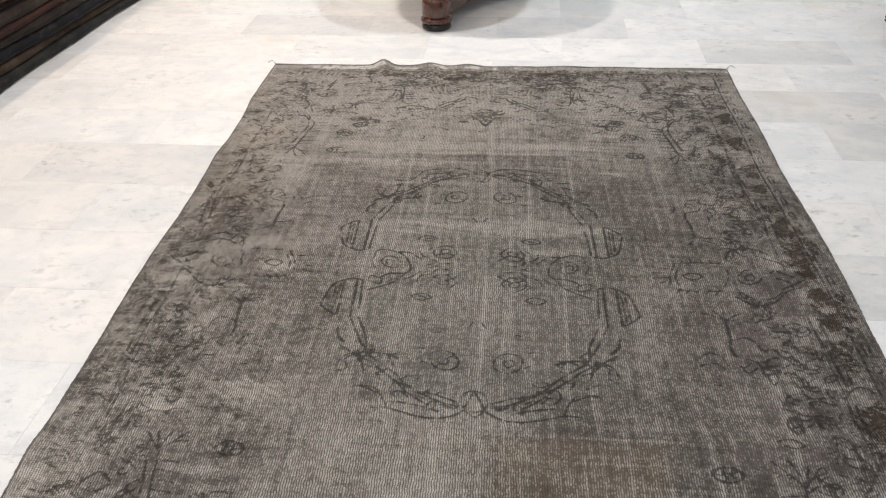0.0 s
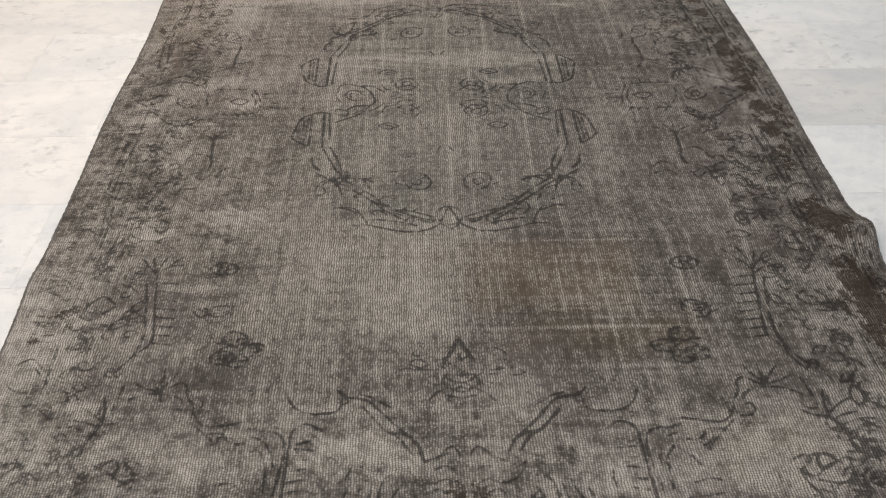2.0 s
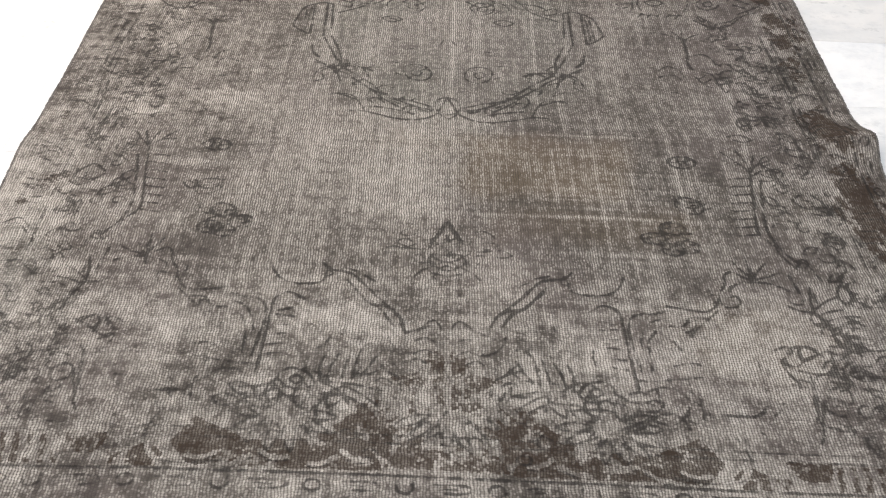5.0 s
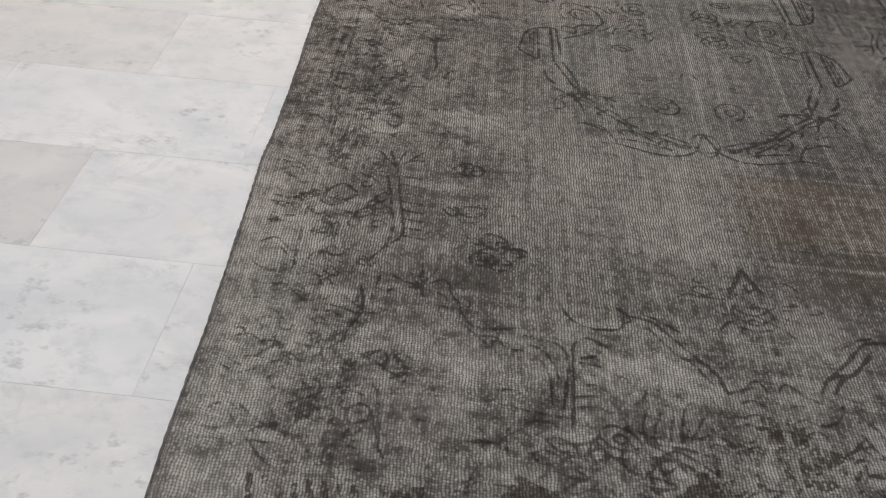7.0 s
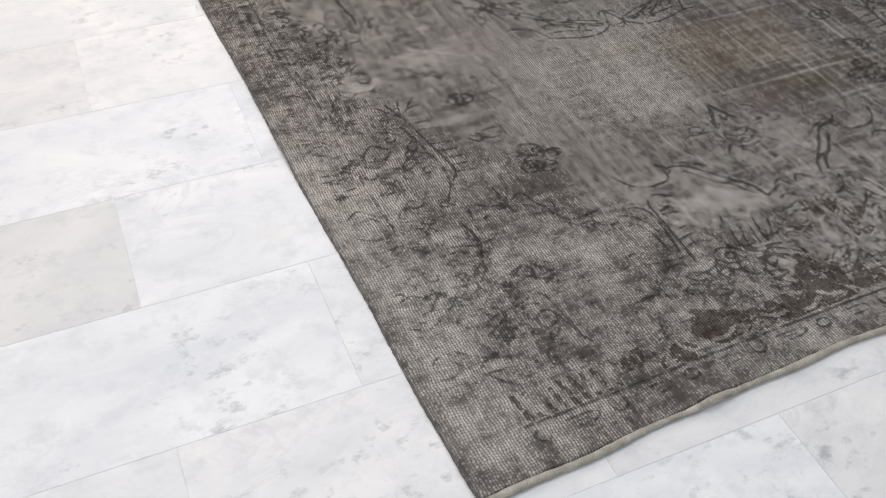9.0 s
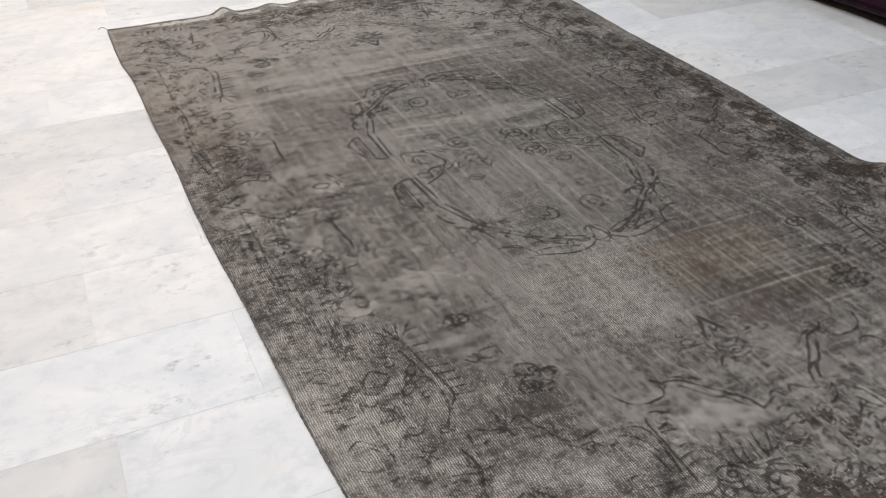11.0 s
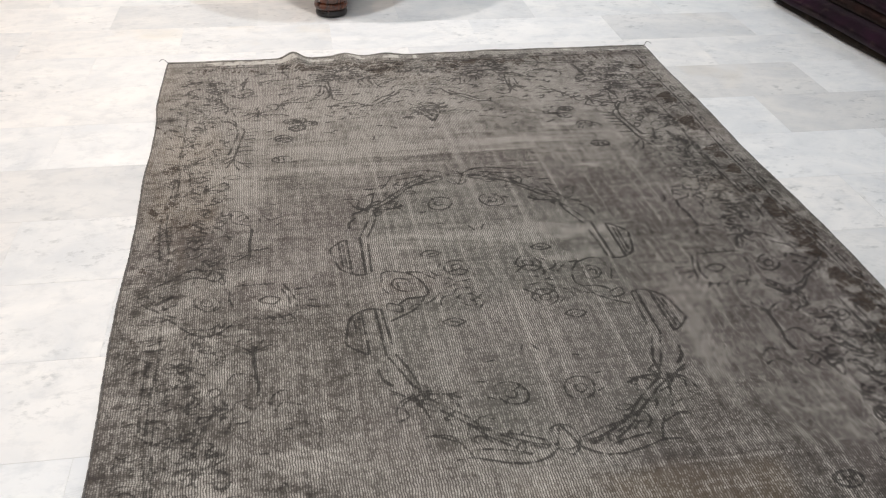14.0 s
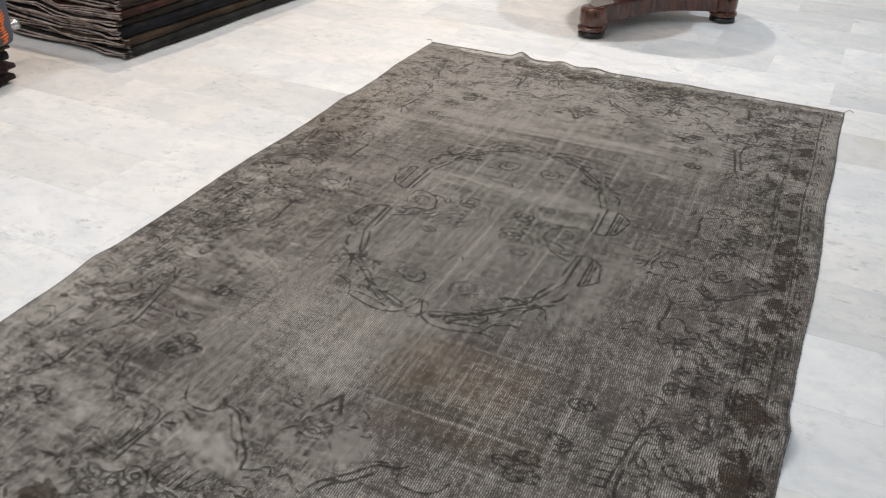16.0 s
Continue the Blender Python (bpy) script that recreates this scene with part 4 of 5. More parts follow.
def end_border():
    """Brown ground of the end borders, with pale petal fans, stems and crossed leaves left in it."""
    block([(0.602, 1.468), (0.528, 1.465), (0.545, 1.508), (0.596, 1.508)])
    block([(0.535, 1.500), (0.520, 1.530), (0.505, 1.505)])
    block([(0.497, 1.497), (0.467, 1.480), (0.440, 1.505), (0.455, 1.531), (0.497, 1.531)])
    block([(0.405, 1.425), (0.30, 1.475), (0.305, 1.525), (0.40, 1.525), (0.435, 1.480)])
    block([(0.31, 1.470), (0.12, 1.455), (0.10, 1.525), (0.31, 1.525)])
    block([(0.215, 1.462), (0.155, 1.410), (0.08, 1.42), (0.09, 1.500)])
    block([(0.125, 1.430), (0.110, 1.335), (0.050, 1.320), (0.020, 1.420), (0.06, 1.46)], 0.68)
    block([(0.030, 1.270), (-0.030, 1.270), (-0.050, 1.330), (-0.030, 1.395), (0.030, 1.395), (0.050, 1.330)], 0.62, turns=ENDS)
    block([(0.06, 1.44), (-0.06, 1.44), (-0.10, 1.520), (0.10, 1.520)], 0.66, turns=ENDS)
    for side in (-1, 1):
        for k in range(6):
            a = radians(60 + 22 * k) * side
            pale([(0.062 * side, 1.36), (0.062 * side + 0.060 * math.sin(a), 1.36 - 0.060 * math.cos(a))], 0.012, turns=ENDS)
    pale([(0.0, 1.25), (0.004, 1.34), (0.0, 1.42)], 0.010, turns=ENDS)
    block([(0.150, 1.385), (0.120, 1.390), (0.105, 1.425), (0.140, 1.430)], 0.8)
    for k in range(9):
        p = 0.785 - 0.021 * k
        block([(p, 1.474), (p - 0.010, 1.474), (p - 0.018, 1.528), (p - 0.006, 1.528)], 0.85)
    for k in range(9):
        a = radians(-24 + 25 * k)
        root, tip = (0.262 + 0.028 * math.cos(a), 1.412 + 0.022 * math.sin(a)), (0.262 + 0.088 * math.cos(a), 1.412 + 0.064 * math.sin(a))
        pale([root, tip], 0.017)
        leaf(*root, -24 + 25 * k, 0.060, 0.24, 0.85)
    for k in range(7):
        a = radians(20 + 23 * k)
        root, tip = (0.03 * math.cos(a), 1.395 + 0.03 * math.sin(a)), (0.085 * math.cos(a), 1.395 + 0.080 * math.sin(a))
        pale([root, tip], 0.014, turns=ENDS)
        leaf(*root, 20 + 23 * k, 0.062, 0.22, 0.8, turns=ENDS)
    pale([(0.451, 1.415), (0.482, 1.455), (0.514, 1.483), (0.568, 1.530)], 0.013)
    pale([(0.451, 1.415), (0.470, 1.473), (0.448, 1.518), (0.391, 1.530), (0.343, 1.522)], 0.011)
    stroke([(0.462, 1.420), (0.478, 1.470), (0.458, 1.512), (0.400, 1.521), (0.350, 1.513)], 0.005)
    for p, q, a in ((0.385, 1.503, 10), (0.325, 1.512, 35), (0.270, 1.498, -15), (0.195, 1.508, 25), (0.145, 1.495, -30)):
        c, d = math.cos(radians(a)), math.sin(radians(a))
        pale([(p - 0.022 * c, q - 0.018 * d), (p, q + 0.006), (p + 0.022 * c, q + 0.018 * d)], 0.009)
        stroke([(p - 0.024 * c, q - 0.020 * d + 0.006), (p + 0.004, q + 0.014), (p + 0.024 * c, q + 0.018 * d + 0.004)], 0.005, 0.9)
    for p, q, a in ((0.33, 1.385, 140), (0.36, 1.36, 160), (0.20, 1.372, 40), (0.17, 1.355, 60), (0.385, 1.39, 175), (0.29, 1.35, 100), (0.235, 1.35, 80)):
        leaf(p, q, a, 0.050, 0.36, 0.95)
    for p, q, r in ((0.155, 1.45, 0.014), (0.12, 1.49, 0.012)):
        ring(p, q, r, r * 0.8, 0.005, 0.9)


def small_flower(p, q, rp, rq, tilt=0.0):
    """A bud seen from above: outline, short veins and a shaded heart."""
    ring(p, q, rp, rq, 0.007, 0.95, tilt=tilt)
    for k in range(5):
        a = radians(tilt + 72 * k + 20)
        stroke([(p + 0.25 * rp * math.cos(a), q + 0.25 * rq * math.sin(a)), (p + 0.8 * rp * math.cos(a + 0.3), q + 0.8 * rq * math.sin(a + 0.3))], 0.006, 0.85)
    block([(p - 0.6 * rp, q), (p, q - 0.6 * rq), (p + 0.6 * rp, q), (p, q + 0.6 * rq)], 0.34)


def field_flowers():
    """Three loose flowers in the field between the medallion and each corner."""
    small_flower(0.500, 0.716, 0.029, 0.020)
    small_flower(0.492, 0.858, 0.030, 0.024, 30)
    stroke([(0.515, 0.872), (0.535, 0.862), (0.545, 0.848)], 0.007, 0.9)
    for p, q, rp, rq in ((0.447, 0.930, 0.026, 0.018), (0.404, 0.962, 0.024, 0.017), (0.466, 0.982, 0.024, 0.018), (0.437, 0.990, 0.022, 0.018)):
        small_flower(p, q, rp, rq)


def old_scraps():
    """Short broken bits of drawing left standing: crowded in the border, the corners and along one flank, none in the open field."""
    for _ in range(2600):
        p, q = dice.uniform(-0.88, 0.88), dice.uniform(-1.45, 1.50)
        crowd = max((abs(p) - 0.66) / 0.22, (abs(q) - 1.18) / 0.22, 0.0)
        crowd += 0.14 * max(0.0, min(1.0, (-p - 0.42) / 0.15)) + 0.30 * max(0.0, min(1.0, (q - 0.80) / 0.25))
        if dice.random() > min(crowd, 0.75) or (p < -0.74 and q < -0.95):
            continue
        a, s = dice.choice((0.0, 0.3, 1.2, 1.57, 2.0, 2.8)) + dice.uniform(-0.3, 0.3), dice.uniform(0.010, 0.034)
        bend = dice.uniform(-0.9, 0.9)
        pts = [(p + s * f * math.cos(a + bend * f), q + s * f * math.sin(a + bend * f)) for f in (0, 0.5, 1)]
        stroke(pts, dice.uniform(0.004, 0.007), dice.uniform(0.55, 0.95), turns=ONCE, curve=False)
    # the far end and the west flank: drawing rubbed into short marks along the rows
    for _ in range(1500):
        p, q = dice.uniform(-0.88, 0.86), dice.uniform(-0.9, 1.52)
        crowd = max(0.0, min(1.0, (q - 0.86) / 0.15)) * 0.95 + 0.20 * max(0.0, min(1.0, (-p - 0.45) / 0.2))
        if dice.random() > crowd:
            continue
        a, s = dice.uniform(-0.35, 0.35), dice.uniform(0.008, 0.050)
        bend = dice.uniform(-0.6, 0.6)
        pts = [(p + s * f * math.cos(a + bend * f), q + s * f * math.sin(a + bend * f)) for f in (0, 0.5, 1)]
        stroke(pts, dice.uniform(0.005, 0.013), dice.uniform(0.45, 0.90 if q > 0.8 else 0.70), turns=ONCE, curve=False)
    for _ in range(150):
        p, q = dice.uniform(0.66, 0.80), dice.uniform(0.1, 1.42)
        k = dice.random()
        if k < 0.5:
            leaf(p, q, dice.uniform(0, 360), dice.uniform(0.03, 0.055), dice.uniform(0.28, 0.42), dice.uniform(0.65, 0.95))
        elif k < 0.8:
            curl(p, q, dice.uniform(0.014, 0.024), dice.uniform(0, 360), dice.choice((-1, 1)) * 290, dice.uniform(0.65, 0.95))
        else:
            sprig(p, q, dice.uniform(0, 360), dice.uniform(0.03, 0.05), 4, dice.uniform(0.65, 0.95))


def spread(field, times):
    """A field blurred by its neighbours, again and again."""
    for k in range(times):
        wide = np.pad(field, 1, mode="edge")
        field = (wide[:-2, 1:-1] + wide[2:, 1:-1] + wide[1:-1, :-2] + wide[1:-1, 2:] + 2 * field) / 6
    return field


def blotches(size, seed):
    """Soft uneven spots about one wide, from minus one to one."""
    rng = np.random.default_rng(seed)
    nj, ni = int(2 * LONG / size) + 3, int(2 * HALF / size) + 3
    seeds = rng.uniform(-1, 1, (nj, ni))
    a, b = (P + HALF) / size, (Q + LONG) / size
    i, j = a.astype(int), b.astype(int)
    f, g = a - i, b - j
    f, g = f * f * (3 - 2 * f), g * g * (3 - 2 * g)
    low = seeds[j, i] * (1 - f) + seeds[j, i + 1] * f
    high = seeds[j + 1, i] * (1 - f) + seeds[j + 1, i + 1] * f
    return low * (1 - g) + high * g


def wear():
    """Worn, faded and stained places, each where it lies on this carpet, and broad lighter and darker areas."""
    fade, warm, brown = "fade", "warm", "brown"
    patch(-0.515, -0.50, 0.060, 0.030, 0.28, fade, rag=1.0)      # bare spot
    patch(-0.47, -0.53, 0.10, 0.06, 0.10, fade, rag=1.0)
    patch(-0.56, 0.02, 0.045, 0.035, 0.30, fade, rag=0.8)       # pale square in the side flower
    patch(-0.20, -1.18, 0.075, 0.04, 0.18, fade, rag=1.2)
    patch(-0.30, -1.15, 0.12, 0.10, 0.05, fade)
    patch(0.55, -1.19, 0.13, 0.10, 0.22, fade)
    patch(0.55, -1.19, 0.12, 0.09, 0.25, warm)
    patch(-0.60, -1.22, 0.22, 0.17, 0.08, fade)
    patch(-0.84, -1.10, 0.10, 0.40, 0.12, fade)
    patch(-0.82, -1.45, 0.11, 0.10, 0.06, fade)
    patch(-0.08, -0.70, 0.16, 0.20, 0.16, fade)
    patch(-0.55, 1.40, 0.30, 0.16, 0.25, fade)
    patch(-0.72, 0.80, 0.16, 0.30, 0.18, fade)
    patch(-0.35, 1.20, 0.25, 0.18, 0.12, fade)
    patch(0.15, 1.20, 0.30, 0.14, 0.12, fade)
    patch(0.05, 0.26, 0.27, 0.045, 0.24, fade, rag=0.8)
    patch(0.20, 0.13, 0.10, 0.02, 0.22, fade)
    patch(-0.15, 0.795, 0.38, 0.016, 0.40, fade, rag=0.2)
    patch(-0.05, 0.745, 0.30, 0.008, 0.25, fade, rag=0.2)
    patch(-0.20, 0.72, 0.42, 0.03, -0.15, fade)
    panel(-0.04, 0.62, -0.97, -0.56, -0.11, "fade", 0.06, 0.04)
    panel(0.0, 0.40, -0.84, -0.58, 0.34, warm, 0.05, 0.05)
    panel(0.05, 0.50, -0.97, -0.82, 0.18, warm, 0.05, 0.05)
    panel(-0.40, 0.0, -0.90, -0.50, 0.11, fade, 0.08, 0.04)
    panel(-0.75, -0.02, -1.08, -0.90, -0.06, fade, 0.05, 0.06)
    panel(-0.33, -0.18, -1.19, -1.10, 0.05, fade, 0.03, 0.02)
    panel(0.30, 0.75, -1.30, -1.04, 0.10, fade, 0.06, 0.05)
    panel(-0.55, 0.42, 0.735, 0.775, 0.10, fade, 0.05, 0.01)
    panel(-0.52, 0.40, 0.785, 0.830, 0.20, fade, 0.10, 0.008)
    panel(-0.45, 0.30, 0.520, 0.560, 0.12, fade, 0.10, 0.01)
    patch(-0.06, -0.62, 0.10, 0.06, 0.12, warm)
    patch(-0.22, 0.05, 0.10, 0.05, 0.30, warm)
    patch(-0.80, 0.65, 0.10, 0.35, 0.35, warm)
    patch(0.82, 0.95, 0.07, 0.10, 0.30, brown, rag=0.9)
    patch(0.85, 0.20, 0.04, 0.10, 0.7, brown, rag=0.9)
    patch(0.86, -0.10, 0.04, 0.08, 0.9, brown, rag=0.8)
    patch(0.84, -0.55, 0.05, 0.07, 1.2, brown, rag=0.8)
    patch(0.85, -0.82, 0.05, 0.11, 1.1, brown, rag=0.8)
    patch(-0.82, -0.83, 0.045, 0.035, 0.60, brown)
    patch(-0.79, -1.02, 0.06, 0.05, 0.35, brown)
    patch(-0.83, 0.55, 0.06, 0.25, 0.30, brown)
    # long folds rubbed pale, and the middle line
    LAYER["fade"] += (0.12 + 0.14 * np.clip(Q, 0, 1)) * np.exp(-((P + 0.004 * np.sin(Q * 9)) / 0.009) ** 2)
    LAYER["fade"] += 0.28 * np.exp(-((P - 0.655 - 0.06 * (Q + 0.38)) / 0.010) ** 2) * np.clip((Q + 0.72) / 0.08, 0, 1) * np.clip((-0.33 - Q) / 0.06, 0, 1)
    for k in range(44):
        at, end, high = dice.uniform(-0.35, 0.6), dice.uniform(-0.95, 0.6), dice.uniform(0.1, 0.5)
        LAYER["fade"] += dice.uniform(0.08, 0.30) * np.exp(-((P - at) / 0.004) ** 2) * np.exp(-((Q - end) / high) ** 2)
    for k in range(16):
        at, q = dice.uniform(0.0, 0.62), dice.uniform(-1.0, -0.52)
        LAYER["fade"] += dice.uniform(0.10, 0.26) * np.exp(-((P - at) / 0.004) ** 2) * np.exp(-((Q + 0.75) / dice.uniform(0.10, 0.24)) ** 2)
        LAYER["fade"] += dice.uniform(0.08, 0.22) * np.exp(-((P - 0.3) / dice.uniform(0.15, 0.3)) ** 2) * np.exp(-((Q - q) / 0.004) ** 2)
    for k in range(30):
        at, q, wide = dice.uniform(-0.7, 0.7), dice.uniform(-1.3, 1.4), dice.uniform(0.1, 0.45)
        LAYER["fade"] += dice.uniform(-0.08, 0.12) * np.exp(-((P - at) / wide) ** 2) * np.exp(-((Q - q) / 0.007) ** 2)
    for k in range(1300):
        p, q = dice.uniform(-0.9, 0.9), dice.uniform(-1.5, 1.55)
        if dice.random() < (0.7 if q > 0.6 else 0.0) + (0.55 if p < -0.45 else 0.0) + (0.25 if abs(q) > 1.1 else 0.0):
            r = dice.uniform(0.004, 0.011)
            patch(p, q, r * dice.uniform(1.5, 5.0), r, dice.choice((-0.22, -0.15, -0.08, 0.16, 0.26)), fade, rag=0.8)
    for k in range(70):
        p, q, wide = dice.uniform(-0.8, 0.75), dice.uniform(0.85, 1.48), dice.uniform(0.02, 0.10)
        LAYER["fade"] += dice.choice((-0.20, -0.12, 0.14, 0.24)) * np.exp(-((P - p) / wide) ** 2) * np.exp(-((Q - q) / 0.006) ** 2)
    panel(-0.50, 0.40, 0.785, 0.808, 0.26, fade, 0.08, 0.006)
    patch(-0.45, 1.08, 0.50, 0.42, 0.15, fade, rag=0.5)
    patch(0.25, 1.22, 0.55, 0.22, 0.10, fade, rag=0.5)
    patch(-0.74, 1.15, 0.14, 0.36, 0.10, fade, rag=0.8)
    patch(-0.40, 0.67, 0.26, 0.03, 0.18, fade, rag=0.8)
    patch(-0.70, 1.46, 0.16, 0.06, 0.25, fade, rag=0.8)
    patch(0.05, 0.80, 0.45, 0.02, 0.22, fade, rag=0.4)
    # broad tone steps: near end lighter, darker again in its left corner
    LAYER["fade"] += 0.05 * np.clip((-Q - 1.10) / 0.1, 0, 1)
    LAYER["fade"] -= 0.08 * np.clip((-P - 0.30) / 0.2, 0, 1) * np.clip((-Q - 0.95) / 0.2, 0, 1)
    np.clip(LAYER["fade"], 0.0, 0.88, out=LAYER["fade"])
    # single pale knots
    for k in range(260):
        p, q = dice.uniform(-0.35, 0.88), dice.uniform(-1.3, 1.3)
        stroke([(p, q), (p + 0.003, q + dice.uniform(0.001, 0.006))], 0.003, dice.uniform(0.75, 1.0), "fade", ONCE, curve=False)
    # weft threads laid bare across the near end
    for q, p0, p1 in ((-1.361, 0.0, 0.75), (-1.350, 0.22, 0.72), (-1.368, -0.30, 0.12), (-1.146, -0.10, 0.40), (-1.113, -0.30, 0.10), (-1.265, -0.62, -0.36), (-1.30, -0.80, -0.42), (-1.39, 0.30, 0.85)):
        n = 16
        stroke([(p0 + (p1 - p0) * k / n, q + 0.006 * math.sin(k * 0.9 + q * 40) + 0.002 * math.sin(k * 2.7)) for k in range(n + 1)], 0.0035, 0.98, "fade", ONCE)
    # ground set darker right of the middle, and a little all over
    LAYER["fade"] -= 0.10 * np.clip((P + 0.1) / 0.3, 0, 1) * np.clip((1.0 - np.abs(Q + 0.2)) / 0.3, 0, 1) + 0.05
    panel(-0.92, -0.76, -1.56, -1.00, 0.14, fade, 0.05, 0.08)
    panel(-0.92, -0.76, -1.56, -0.90, -0.22, warm, 0.05, 0.08)
    # mottled ground at both ends and along the flanks, paler towards the far end, browner at the far corners
    ends = np.clip(np.maximum.reduce([(Q - 0.70) / 0.2, (np.abs(P) - 0.50) / 0.2, (-Q - 0.95) / 0.15]), 0.12, 1)
    mottle = 0.5 * blotches(0.085, 3) + 0.6 * blotches(0.042, 4) + 0.5 * blotches(0.020, 7)
    laid_bare = LAYER["fade"] > 0.84
    LAYER["fade"] += 0.26 * ends * mottle + 0.13 * np.clip((Q - 0.55) / 0.3, 0, 1)
    LAYER["fade"] = np.where(laid_bare, np.clip(LAYER["fade"], 0, 0.95), np.clip(LAYER["fade"], 0, 0.86))
    far = np.clip((Q - 0.1) / 0.4, 0, 1) * np.clip((np.abs(P) - 0.60) / 0.15, 0, 1) + 0.6 * np.clip((Q - 1.25) / 0.1, 0, 1)
    LAYER["brown"] += 0.55 * np.clip(far, 0, 1) * np.clip(blotches(0.060, 9) + 0.6 * blotches(0.024, 12) - 0.15, 0, 1)
    LAYER["warm"] += 0.22 * np.clip(far, 0, 1) * blotches(0.20, 15)
    # the pile round each line is darker than the ground, and rubbed off in spots
    LAYER["line"] = (0.66 * LAYER["line"] + 0.66 * spread(LAYER["line"], 4)) * (1 + 0.32 * blotches(0.03, 21) + 0.42 * blotches(0.013, 22))
    LAYER["brown"] *= 0.92 + 0.35 * blotches(0.035, 31) + 0.45 * blotches(0.014, 32)
    # greener ground inside the medallion
    inside = np.clip(1.15 - np.hypot(P / 0.36, (np.abs(Q) - 0.22) / 0.36), 0, 0.35) / 0.35
    LAYER["warm"] -= 0.30 * inside
    # the drawing is rubbed thin along one flank and in the far corner
    rub = 1 - 0.12 * np.clip((-P - 0.25) / 0.35, 0, 1) - 0.08 * np.clip((Q - 0.7) / 0.5, 0, 1) * np.clip((0.5 - P) / 0.6, 0, 1)
    LAYER["line"] *= np.clip(rub, 0.3, 1) * (1 + 0.14 * np.clip((Q - 0.65) / 0.25, 0, 1))
    # the far guard is bleached to a pale strip
    strip = np.clip((Q - 1.530) / 0.012, 0, 1)
    LAYER["fade"] += 0.22 * strip - 0.16 * np.clip(1 - np.abs(Q - 1.495) / 0.03, 0, 1)
    LAYER["line"] *= 1 - 0.65 * strip
    LAYER["line"] *= np.where(P < -0.88, 0.45, 1.0)
    LAYER["warm"] = np.where(Q > 1.53, np.minimum(LAYER["warm"], 0.45), LAYER["warm"])
    LAYER["fade"] -= 0.10 * np.clip(1 - np.abs(Q + 1.545) / 0.03, 0, 1)
    LAYER["line"] *= 1 - 0.10 * np.clip((-P - 0.35) / 0.15, 0, 1) * np.clip((-Q - 0.95) / 0.15, 0, 1)
    LAYER["line"] *= 1 - 0.04 * np.clip((-Q - 1.02) / 0.10, 0, 1) + 0.35 * np.clip((-Q - 1.525) / 0.01, 0, 1)
    LAYER["line"] *= 1 - 0.14 * np.exp(-((P / 0.10) ** 2 + ((Q + 1.03) / 0.10) ** 2) ** 2)
    LAYER["brown"] *= 1 - 0.08 * np.clip((-Q - 1.30) / 0.05, 0, 1)
    LAYER["brown"] *= np.where(P < -0.55, 0.85, 1.0) * np.where(Q > 1.2, 0.7, 1.0) * np.where(Q > 1.53, 0.1, 1.0)


medallion_near(), medallion_waist(), medallion_buds(), medallion_foot(), medallion_head(), side_flower(), star_sprig(), side_border_lines()
spandrel(), vine(), corner_flower(), corner_drawing(), palmette(), palmette_petals(), palmette_arm(), end_fan_drawing(), end_scroll(), end_tree()
end_border(), borders(), field_flowers(), old_scraps(), wear()


def carpet_field():
    x, y = ground_place(P, Q)
    z = carpet_height(x, y) + 0.0011 * np.clip(LAYER["line"], 0, 1) + 0.0008 * np.clip(LAYER["brown"], 0, 1)
    rim = np.minimum(np.minimum(HALF - np.abs(P), LONG - np.abs(Q)) / 0.004, 1)
    z = np.where(rim <= 0.01, z - 0.0045, z)
    me = bpy.data.meshes.new("woven_field")
    n, grid = NX * NY, np.arange(NX * NY).reshape(NY, NX)
    quads = np.stack([grid[:-1, :-1], grid[:-1, 1:], grid[1:, 1:], grid[1:, :-1]], -1).reshape(-1, 4)
    me.vertices.add(n)
    me.vertices.foreach_set("co", np.stack([x, y, z], -1).ravel())
    me.loops.add(quads.size)
    me.loops.foreach_set("vertex_index", quads.ravel().astype(np.int32))
    me.polygons.add(len(quads))
    me.polygons.foreach_set("loop_start", np.arange(0, quads.size, 4, dtype=np.int32))
    me.polygons.foreach_set("use_smooth", np.ones(len(quads), bool))
    me.update(calc_edges=True)
    uv = me.uv_layers.new(name="cloth")
    uv.data.foreach_set("uv", np.stack([P.ravel(), Q.ravel()], -1)[quads.ravel()].ravel())
    tone = me.color_attributes.new("drawing", "FLOAT_COLOR", "POINT")
    tone.data.foreach_set("color", np.clip(np.stack([LAYER[k] for k in ("line", "brown", "fade", "warm")], -1), 0, 1).ravel())
    me.materials.append(CARPET)
    me.validate()
    return me


def on_carpet(p, q, lift=0.0):
    x, y = ground_place(np.float64(p), np.float64(q))
    return float(x), float(y), float(carpet_height(x, y)) + lift


carpet = tagged(new("area_rug"), "large worn grey-brown overdyed rug, faded floral medallion, on marble floor", "rug")
part("woven_field", carpet_field(), carpet)
for side, label in ((-1, "charcoal overcast side edge"), (1, "charcoal overcast side edge")):
    pts = [on_carpet(side * (HALF + 0.001), -1.575 + 3.15 * k / 260, -0.003) for k in range(261)]
    part("selvedge", tube("selvedge", pts, lambda f: 0.0026 + 0.0006 * math.sin(f * 900) + 0.0005 * math.sin(f * 137), SELVEDGE, 7), carpet, label)
